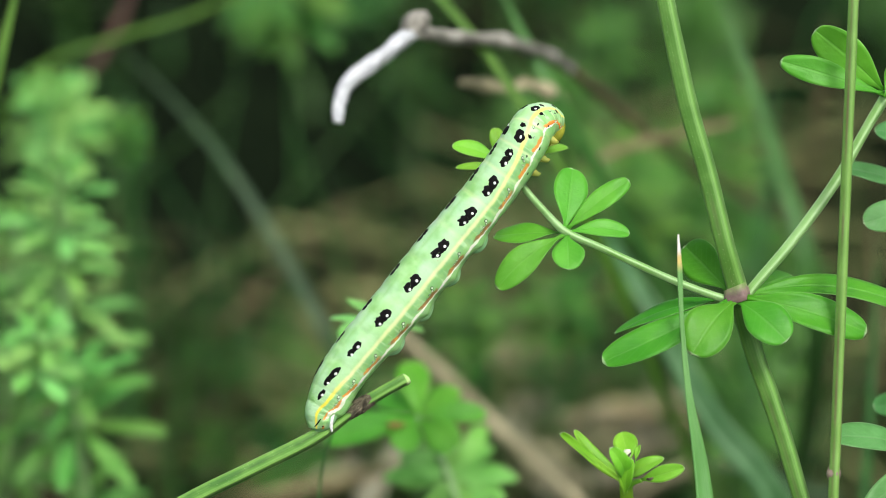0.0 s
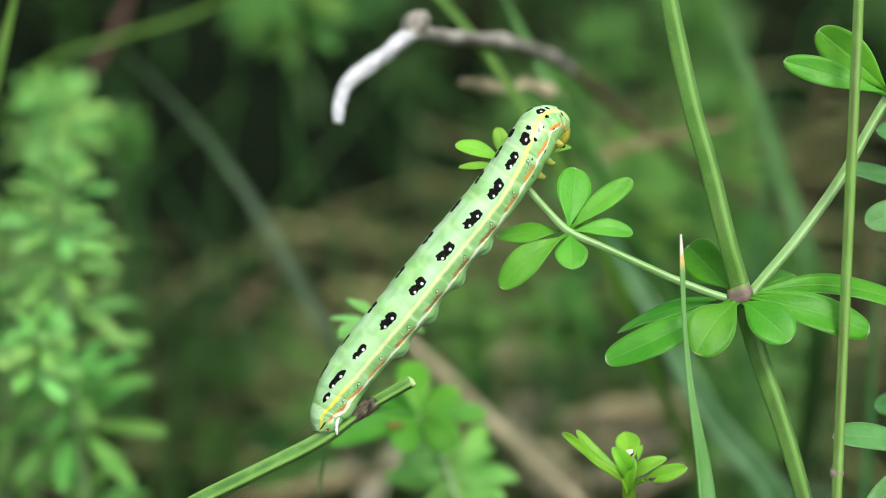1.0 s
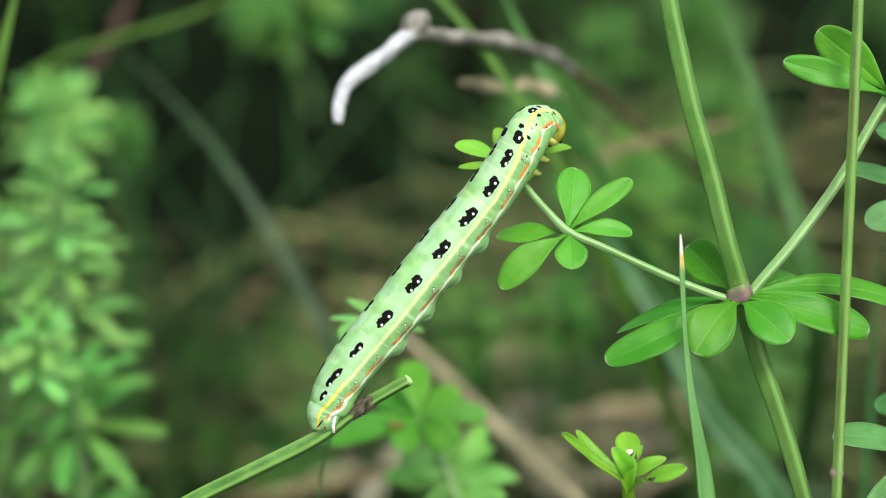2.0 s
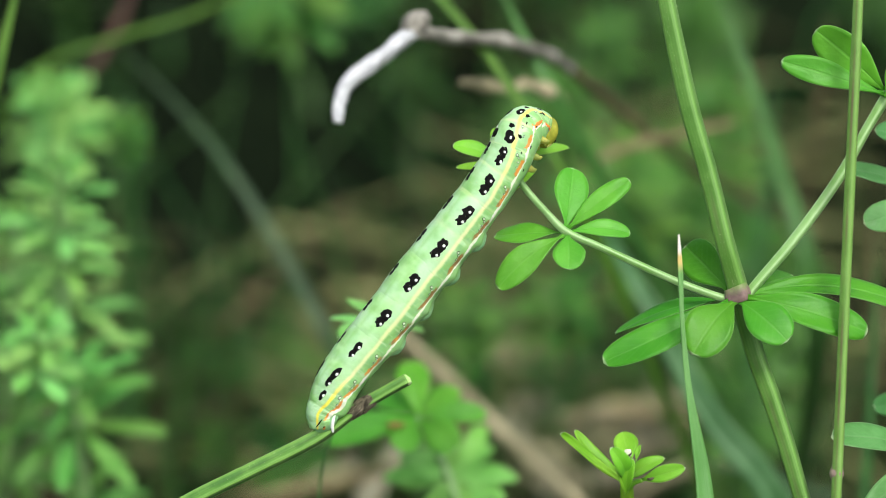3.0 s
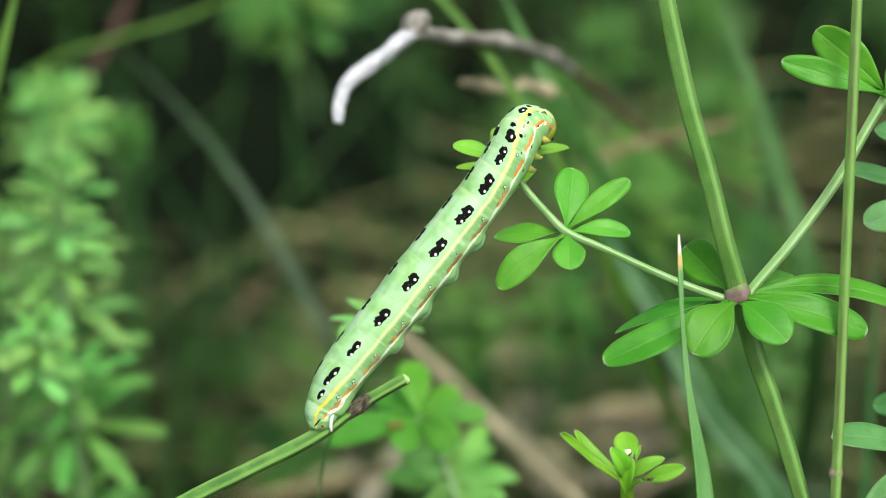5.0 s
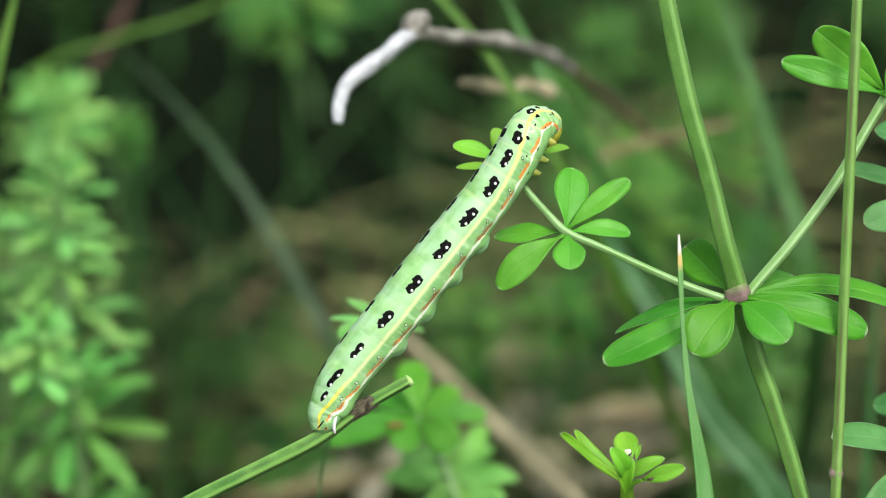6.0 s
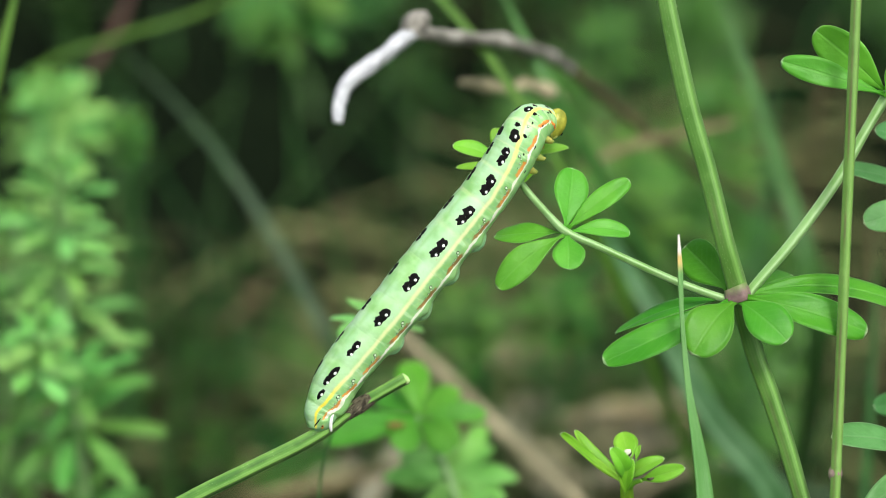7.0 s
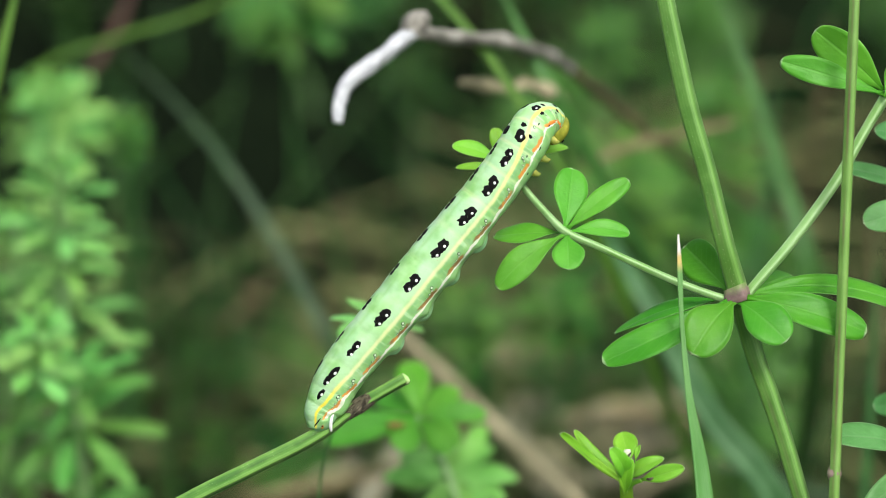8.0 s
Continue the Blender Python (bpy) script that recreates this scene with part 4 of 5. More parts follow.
# lower whorl round the node
leaves([((0.0428, -0.0036, 0.2132), (0.0361, -0.0109, 0.2077), .0071, (-.2, -.9, .5), .10), ((0.0435, -0.0036, 0.2132), (0.0498, -0.0102, 0.2095), .0066, (.25, -.9, .5), .10),
        ((0.0422, -0.0035, 0.2132), (0.0233, -0.0085, 0.2055), .0052, (-.1, -.7, .7), .06), ((0.0424, -0.0016, 0.2127), (0.0256, 0.0005, 0.2064), .0037, (0, -.2, 1), .05),
        ((0.0441, -0.0033, 0.2138), (0.0619, -0.0070, 0.2096), .0058, (.2, -.75, .65), .09), ((0.0443, -0.0014, 0.2133), (0.0690, -0.0007, 0.2112), .0050, (.1, -.4, .9), .08),
        ((0.0423, -0.0002, 0.2135), (0.0364, 0.0077, 0.2177), .0062, (-.3, -.8, .3), .05), ((0.0447, -0.0002, 0.2135), (0.0525, 0.0071, 0.2132), .0050, (.1, -.3, .9), .05)])
# whorl on the side branch
leaves([((0.0180, 0.0010, 0.2228), (0.0193, 0.0079, 0.2299), .0052, (.1, -1, .15), .04), ((0.0182, 0.0010, 0.2227), (0.0275, 0.0044, 0.2292), .0034, (-.2, -.8, .5), .05),
        ((0.0185, 0.0009, 0.2224), (0.0275, 0.0008, 0.2222), .0030, (0, -.7, .8), .06), ((0.0182, -0.0002, 0.2223), (0.0182, -0.0057, 0.2189), .0048, (0, -.9, .6), .06),
        ((0.0177, -0.0002, 0.2223), (0.0079, -0.0039, 0.2153), .0045, (-.3, -.85, .5), .07), ((0.0175, 0.0018, 0.2219), (0.0076, 0.0053, 0.2201), .0038, (0, -.5, .9), .04)], LEAF_FRESH)
# whorl behind the caterpillar's head
leaves([((0.0090, 0.0110, 0.2296), (0.0014, 0.0119, 0.2323), .0028, UP, .05), ((0.0090, 0.0108, 0.2292), (0.0019, 0.0108, 0.2291), .0013, UP, .05),
        ((0.0087, 0.0121, 0.2297), (0.0078, 0.0147, 0.2341), .0024, FLAT, .05), ((0.0099, 0.0121, 0.2297), (0.0189, 0.0137, 0.2313), .0017, UP, .05), ((0.0098, 0.0073, 0.2254), (0.0138, 0.0088, 0.2295), .0010, UP, .04)], LEAF_YOUNG)
# whorl on the other branch
leaves([((0.0653, 0.0087, 0.2411), (0.0497, 0.0095, 0.2460), .0040, (-.2, -.8, .6), .05), ((0.0656, 0.0098, 0.2410), (0.0551, 0.0130, 0.2498), .0062, (-.5, -.9, .2), .06),
        ((0.0651, 0.0077, 0.2410), (0.0691, 0.0114, 0.2453), .0040, UP, .05), ((0.0654, 0.0074, 0.2404), (0.0708, 0.0047, 0.2386), .0040, UP, .05)], LEAF_FRESH)

# leaves of a neighbouring plant
edge = thing("bedstraw_plant", (0.115, 0.03, 0.0), "blue-green bedstraw stem with broad leaves", "plant")
ROOT2 = (0.115, 0.03, 0.0)
part("stem", moved(tube(bmesh.new(), [ROOT2, (0.0735, -0.0022, 0.1788), (0.0727, 0.0066, 0.2031), (0.0718, 0.0145, 0.2249), (0.0705, 0.0232, 0.2429)], [.0014, .0013, .0012, .001, .001], sides=16, ridge=.1), ROOT2), STEM, edge)
for base, tip, width, facing in (((0.0735, 0.0166, 0.2305), (0.0653, 0.0155, 0.2334), .0042, UP), ((0.0718, 0.0145, 0.2249), (0.0603, 0.0136, 0.2282), .0036, UP), ((0.0723, 0.0137, 0.2224), (0.0633, 0.0089, 0.2209), .0050, FLAT),
                                 ((0.0724, -0.0047, 0.1894), (0.0570, -0.0103, 0.1945), .0050, UP), ((0.0741, -0.0053, 0.1878), (0.0617, -0.0150, 0.1846), .0044, FLAT), ((0.0751, 0.0110, 0.1918), (0.0668, 0.0104, 0.1902), .004, FLAT)):
    part("leaf", moved(leaf(bmesh.new(), base, tip, width, facing, .06, rows=14, cols=8, seed=int(1e5 * abs(tip[2]))), ROOT2), LEAF_GREY, edge)

# thin grass culm crossing in front
ROOT3 = (0.060, -0.03, 0.0)
culm = thing("grass_culm", ROOT3, "thin upright green grass culm with purple streaks", "grass")
part("culm", moved(tube(bmesh.new(), [ROOT3, (0.0565, -0.0185, 0.1867), (0.0569, -0.0151, 0.1960), (0.0576, -0.0090, 0.2129), (0.0586, -0.0006, 0.2360), (0.0595, 0.0067, 0.2560), (0.0599, 0.0101, 0.2652)], [.0009, .0008, .0008, .0008, .00082, .00078, .0007], steps=8, sides=16, ridge=.06, ridges=6), ROOT3), STEM_DULL, culm)
part("knot", moved(tube(bmesh.new(), [(0.0566, -0.0171, 0.1906), (0.0566, -0.0168, 0.1915), (0.0567, -0.0164, 0.1924)], [.0008, .00105, .0008], sides=16), ROOT3), NODE, culm, "brown knot of the culm")

# single blade with a bleached tip
n = Nodes("blade_with_dry_tip", 0.45, 0.4)
u_, v_ = n.uv()
c_ = n.mix(n.ramp(n.noise(150, 4, stretch=(1, 1, .2)), .3, .7), (0.085, 0.27, 0.05), (0.15, 0.36, 0.10))
c_ = n.mix(n.math("MULTIPLY", n.ramp(n.math("SINE", n.math("MULTIPLY", u_, 60.0)), .3, 1), .25), c_, (0.27, 0.46, 0.20))
c_ = n.mix(n.ramp(v_, .82, .88), c_, (0.66, 0.52, 0.18))
c_ = n.mix(n.ramp(v_, .89, .93), c_, (0.80, 0.78, 0.70))
BLADE_TIP = n.done(c_, .25)
ROOT4 = (0.058, -0.01, 0.0)
tip_blade = blade("grass_plant", "slender green grass blade with a bleached dry tip", [ROOT4, (0.0380, -0.0202, 0.1849), (0.0372, -0.0174, 0.1926), (0.0354, -0.0135, 0.2033), (0.0345, -0.0102, 0.2125), (0.0342, -0.0077, 0.2194), (0.0340, -0.0059, 0.2244)], .0030, BLADE_TIP, (0.35, -1, 0.2), widths=(.003, .0028, .0023, .0010, .0006, .0008, .0002))

# young shoot tip at the bottom
YOUNG_STEM = plain_material("young_stem", (0.16, 0.42, 0.02), (0.26, 0.54, 0.04), 400, 0.45, translucent=0.25)
ROOT5 = (0.045, 0.0, 0.0)
young = thing("young_shoot", ROOT5, "young yellow-green bedstraw shoot tip with a pale bud", "plant")
part("stem", moved(tube(bmesh.new(), [ROOT5, (0.0276, -0.0103, 0.1799), (0.0272, -0.0107, 0.1848), (0.0270, -0.0108, 0.1874), (0.0270, -0.0099, 0.1897)], [.0009, .0009, .0010, .0009, .0005], sides=16, ridge=.1), ROOT5), YOUNG_STEM, young)
for base, tip, width, facing, droop, sharp in (((0.0268, -0.0127, 0.1879), (0.0171, -0.0129, 0.1962), 0.0014, (0.5, -0.8, 0.7), -0.05, 1.3),
                                               ((0.0268, -0.0096, 0.1877), (0.0195, -0.0055, 0.1933), 0.0017, (0.6, -0.8, 0.4), -0.06, 1.4),
                                               ((0.0263, -0.0152, 0.1900), (0.0241, -0.0173, 0.1958), 0.0022, (0.5, -1, 0.2), 0.16, 0.9),
                                               ((0.0278, -0.0063, 0.1881), (0.0269, -0.0019, 0.1914), 0.0030, (0.1, -1, 0.2), 0.05, 1.5),
                                               ((0.0284, -0.0098, 0.1901), (0.0292, -0.0080, 0.1921), 0.0007, (-0.6, -0.8, 0.2), 0.05, 1.4),
                                               ((0.0272, -0.0126, 0.1884), (0.0322, -0.0142, 0.1927), 0.0018, (-0.5, -0.7, 0.7), 0.24, 1.0),
                                               ((0.0289, -0.0144, 0.1893), (0.0350, -0.0165, 0.1923), 0.0020, (-0.2, -0.8, 0.6), 0.1, 1.2),
                                               ((0.0267, -0.0159, 0.1880), (0.0273, -0.0160, 0.1935), 0.0017, (-0.4, -1, 0.1), 0.1, 1.1),
                                               ((0.0265, -0.0160, 0.1878), (0.0253, -0.0153, 0.1924), 0.0015, (0.5, -1, 0.1), 0.08, 1.1)):
    part("leaf", moved(leaf(bmesh.new(), base, tip, width * 1.25, facing, droop, fold=.45, rows=14, cols=6, seed=int(1e5 * abs(tip[0])), sharp=sharp, widest=.56), ROOT5), LEAF_YOUNG, young)
part("leaf_stalk", moved(tube(bmesh.new(), [(0.0272, -0.0129, 0.1875), (0.0280, -0.0136, 0.1886), (0.0291, -0.0144, 0.1893)], [.0005, .0004, .0003], sides=8), ROOT5), LEAF_YOUNG, young)
bm = bmesh.new()
bmesh.ops.create_icosphere(bm, subdivisions=2, radius=.0005)
for v in bm.verts:
    v.co = Vector((0.0307, -0.0157, 0.1901)) - Vector(ROOT5) + Vector((v.co.x * 2.2, v.co.y * .5, v.co.z * .6)) * (1 + .5 * noise.noise(v.co * 3000))
part("leaf_spot", bm, CRUST, young, "dark withered patch on a leaf")
bm = bmesh.new()
bmesh.ops.create_icosphere(bm, subdivisions=3, radius=.00062)
for v in bm.verts:
    v.co = Vector((0.0271, -0.0112, 0.1922)) - Vector(ROOT5) + v.co * (1 + .35 * noise.noise(v.co * 2500))
part("bud", bm, BUD, young, "small white flower bud")
part("bud_scale", moved(tube(bmesh.new(), [(0.0265, -0.0117, 0.1923), (0.0269, -0.0123, 0.1921), (0.0276, -0.0116, 0.1924)], [.0001, .0002, .0001], sides=6), ROOT5), CRUST, young, "brown withered bud scale")

# ---- the cut stem that the caterpillar grips ----
ROOT6 = (-0.10, 0.01, 0.0)
cut = thing("cut_stem", ROOT6, "slanting green bedstraw stem with a cut end", "stem")
slant = [ROOT6, (-0.0641, -0.0201, 0.1560), (-0.0556, -0.0144, 0.1742), (-0.0378, -0.0126, 0.1850), (-0.0278, -0.0110, 0.1897), (-0.0186, -0.0094, 0.1941), (-0.0128, -0.0080, 0.1980), (-0.0078, -0.0070, 0.2008), (-0.0055, -0.0065, 0.2020)]
part("stem", moved(tube(bmesh.new(), slant, [.0013, .0012, .0011, .00108, .00108, .00105, .00085, .00082, .00084], steps=8, sides=32, ridge=.17), ROOT6), STEM_CUT, cut)
part("cut_end", moved(tube(bmesh.new(), [(-0.0057, -0.0066, 0.2019), (-0.0053, -0.0065, 0.2021), (-0.0052, -0.0065, 0.2022)], [.00085, .00072, .0004], sides=12, wobble=.8), ROOT6), PITH, cut, "pale frayed cut end")
CRUST_LINE = [(-0.0142, -0.0083, 0.1971), (-0.0131, -0.0081, 0.1977), (-0.0119, -0.0078, 0.1985), (-0.0109, -0.0076, 0.1990), (-0.0104, -0.0075, 0.1993)]
part("crust", moved(tube(bmesh.new(), CRUST_LINE, [.00085, .00100, .00106, .00100, .0009], steps=10, sides=24, wobble=.16), ROOT6), CRUST, cut, "dark brown crusted scar")
bm, rng = bmesh.new(), random.Random(88)
for _ in range(30):
    a, b = sorted((rng.uniform(0, 1), rng.uniform(0, 1)))
    turn0, turn1 = rng.uniform(0, 6.28), rng.gauss(0, .5)
    strand = []
    for q in range(4):
        t = a + (b - a) * q / 3
        p = Vector(CRUST_LINE[0]).lerp(Vector(CRUST_LINE[-1]), t)
        tan = (Vector(CRUST_LINE[-1]) - Vector(CRUST_LINE[0])).normalized()
        e1 = tan.cross(V((0, 1, 0))).normalized()
        e2 = tan.cross(e1)
        w = turn0 + turn1 * q / 3
        strand.append(p + (e1 * math.cos(w) + e2 * math.sin(w)) * (.00096 + rng.uniform(-.0001, .0002)))
    tube(bm, strand, [.00004, .00008, .00007, .00003], steps=3, sides=5)
part("bark_strands", moved(bm, ROOT6), plain_material("bark_strand", (0.06, 0.052, 0.03), (0.28, 0.24, 0.16), 900, 0.9, island=True), cut, "torn brown bark strands")
part("fibres", hairs(bmesh.new(), [Vector(p) - Vector(ROOT6) for p in ((-0.0145, -0.0083, 0.1972), (-0.0124, -0.0079, 0.1984), (-0.0103, -0.0075, 0.1995))], .0010, 200, .0008, 8), CRUST, cut, "dark frayed fibres")
part("stem_hairs", hairs(bmesh.new(), [Vector(p) - Vector(ROOT6) for p in slant[3:7]], .0012, 300, .0003, 5), HAIR, cut)
part("stem_hairs", hairs(bmesh.new(), [Vector(p) - Vector(ROOT) for p in main[6:12]], .00138, 900, .0003, 6), HAIR, plant)
part("branch_hairs", hairs(bmesh.new(), [Vector(p) - Vector(ROOT) for p in left[1:8]], .00056, 500, .00025, 14), HAIR, plant)
part("branch_hairs", hairs(bmesh.new(), [Vector(p) - Vector(ROOT) for p in right[1:6]], .0007, 500, .00025, 15), HAIR, plant)

# ---- the caterpillar ----
# centre line from tail to front, with the radius of the body; one stretch of skin for each segment
MM = 0.001
SPINE = [((-0.0183, -0.0090, 0.1952), 1.5), ((-0.0181, -0.0083, 0.1972), 2.3), ((-0.0171, -0.0076, 0.1990), 2.9), ((-0.0155, -0.0066, 0.2019), 3.35), ((-0.0124, -0.0052, 0.2058), 3.6), ((-0.0084, -0.0036, 0.2102), 3.72), ((-0.0042, -0.0018, 0.2151), 3.78), ((-0.0002, -0.0001, 0.2198), 3.72),
         ((0.0038, 0.0016, 0.2243), 3.62), ((0.0073, 0.0031, 0.2284), 3.55), ((0.0102, 0.0044, 0.2322), 3.5), ((0.0121, 0.0055, 0.2350), 3.42), ((0.0136, 0.0072, 0.2368), 3.2), ((0.0152, 0.0089, 0.2370), 2.65), ((0.0167, 0.0102, 0.2363), 1.9)]
LINE = smooth_path([(*p, r * MM) for p, r in SPINE], 40)
DORSAL = -43  # the back's midline, in degrees from the side that faces the camera


def skin(s, angle, lift=0.0, ridge=True):
    """A point of the body. s: place along the centre line, counted in the points of SPINE; angle: degrees from the back's midline."""
    k = min(max(s, 0.0), len(SPINE) - 1.0) * 40
    i = min(int(k), len(LINE) - 2)
    row = LINE[i] + (LINE[i + 1] - LINE[i]) * (k - i)
    tan = Vector(LINE[min(i + 6, len(LINE) - 1)][:3]) - Vector(LINE[max(i - 6, 0)][:3])
    tan.normalize()
    face = (-AHEAD + tan * AHEAD.dot(tan)).normalized()
    side = tan.cross(face)
    bow = min(max((3.4 - s) / 2.4, 0), 1) * 30 + min(max((s - 8.8) / 4.0, 0), 1) * 38 + min(max((s - 10.5) / 2.0, 0), 1) * 12  # the body twists at its ends
    th = radians(angle + DORSAL - bow)
    r = row[3] + lift
    if ridge:
        f = (s - 0.5) % 1.0
        r *= 1 + 0.034 * (1 - (2 * f - 1) ** 4) - 0.022 + 0.005 * min(s / 3, 1) * math.sin(f * 6 * math.pi * 2) * math.sin(math.pi * f)
    # fleshy bases of the prolegs, and of the clasping pair at the tail
    low = abs(angle) - 124
    for foot in (4.68, 5.68, 6.68, 7.68):
        r *= 1 + 0.18 * math.exp(-(low / 18) ** 2 - ((s - foot) / 0.22) ** 2)
    r *= 1 + 0.20 * math.exp(-((abs(angle) - 130) / 26) ** 2 - ((s - 1.9) / 0.8) ** 2)
    r *= 1 + 0.26 * math.exp(-((abs(angle) - 112) / 34) ** 2 - ((s - 0.45) / 0.5) ** 2)
    # the flank bulges a little along the spiracle line
    r *= 1 + (0.02 + 0.05 * math.cos(2 * math.pi * (s - 0.42))) * math.exp(-((abs(angle) - 98) / 16) ** 2)
    return Vector(row[:3]) + (face * math.cos(th) + side * math.sin(th)) * r


def pace(m):
    """A segment of usual length over the length of the spine between two of its points there."""
    k = int(m * 40)
    return 0.0062 / (40 / 30 * (Vector(LINE[min(k + 15, len(LINE) - 1)][:3]) - Vector(LINE[k - 15][:3])).length)


BASE = Vector((-0.0174, -0.0092, 0.1947))
caterpillar = thing("caterpillar", BASE, "pale green caterpillar with black spots, yellow and orange lines", "caterpillar")
segments, centres = [], []


def segment(a, b, centre, close_low=False, close_high=False, tuck=True):
    """One body ring from a to b along the spine, tucked under its neighbours at both ends."""
    bm = bmesh.new()
    uv = bm.loops.layers.uv.verify()
    steps = max(int((b - a) * 16), 4)
    ends = [a + (b - a) * i / steps for i in range(steps + 1)]
    lifts = [0.0] * (steps + 1)
    if tuck and not close_low:
        ends, lifts = [a - 0.14 * pace(a), a - 0.05] + ends, [-0.00030, -0.000015] + lifts
    if tuck and not close_high:
        ends, lifts = ends + [b + 0.05, b + 0.14 * pace(b)], lifts + [-0.000015, -0.00030]
    rings = []
    for s, lift in zip(ends, lifts):
        rings.append([(bm.verts.new(skin(s, -180 + 360 * k / 56, lift) - centre), s) for k in range(56)])
    for i in range(len(rings) - 1):
        for k in range(56):
            n = (k + 1) % 56
            q = (rings[i][k], rings[i][n], rings[i + 1][n], rings[i + 1][k])
            f = bm.faces.new([v for v, _ in q])
            for loop, (_, s), m in zip(f.loops, q, (k, k + 1, k + 1, k)):
                loop[uv].uv = (-180 + 360 * m / 56, s - 1.5)
    for ring, flip, want in ((rings[0], True, close_low), (rings[-1], False, close_high)):
        if want:
            vs = [v for v, _ in ring]
            mid = bm.verts.new(sum((v.co for v in vs), Vector()) / 56)
            for k in range(56):
                t = (vs[k], vs[(k + 1) % 56], mid)
                bm.faces.new(tuple(reversed(t)) if flip else t)
    ob = part("segment", bm, SKIN, caterpillar)
    ob.location = centre - BASE
    segments.append(ob)
    centres.append(centre)
    return ob


def patch(name, seg, centre, s0, angle0, half_s, half_a, material, lobes=0.0, seed=0, lift=0.00005, rough=0.0, dome=0.0, points=30, lean=0.0, legs=()):
    """A small pigment patch or wart that follows the skin: half_s along (in segments), half_a round (degrees)."""
    bm = bmesh.new()
    rng = random.Random(seed)
    waves = [(m, rng.uniform(0, 6.28), rng.uniform(.25, .6)) for m in (2, 3, 5, 7)]
    jit = [sum(w * math.sin(m * 2 * math.pi * k / points + p) for m, p, w in waves) for k in range(points)]
    mid = bm.verts.new(skin(s0, angle0, lift + dome) - centre)
    rings = []
    for ring in (0.5, 0.85, 1.0):
        row = []
        for k in range(points):
            t = 2 * math.pi * k / points
            r = ring * (1 - lobes * abs(math.sin(t)) ** 3 * (1 if math.sin(t) < 0 else 0.45)) * (1 + rough * jit[k])
            for toward, long in legs:  # ragged points of the blotch
                r *= 1 + ring * long * math.exp(-(math.remainder(t - toward, 2 * math.pi) / 0.17) ** 2)
            ds, da = half_s * r * math.cos(t), half_a * r * math.sin(t)
            row.append(bm.verts.new(skin(s0 + ds, angle0 + da + lean * ds, (lift + dome * (1 - ring ** 2)) if ring < 1 else -0.00003) - centre))
        rings.append(row)
    for k in range(points):
        n = (k + 1) % points
        bm.faces.new((mid, rings[0][k], rings[0][n]))
        for r in (0, 1):
            bm.faces.new((rings[r][k], rings[r + 1][k], rings[r + 1][n], rings[r][n]))
    bmesh.ops.recalc_face_normals(bm, faces=bm.faces)
    return part(name, bm, material, seg)


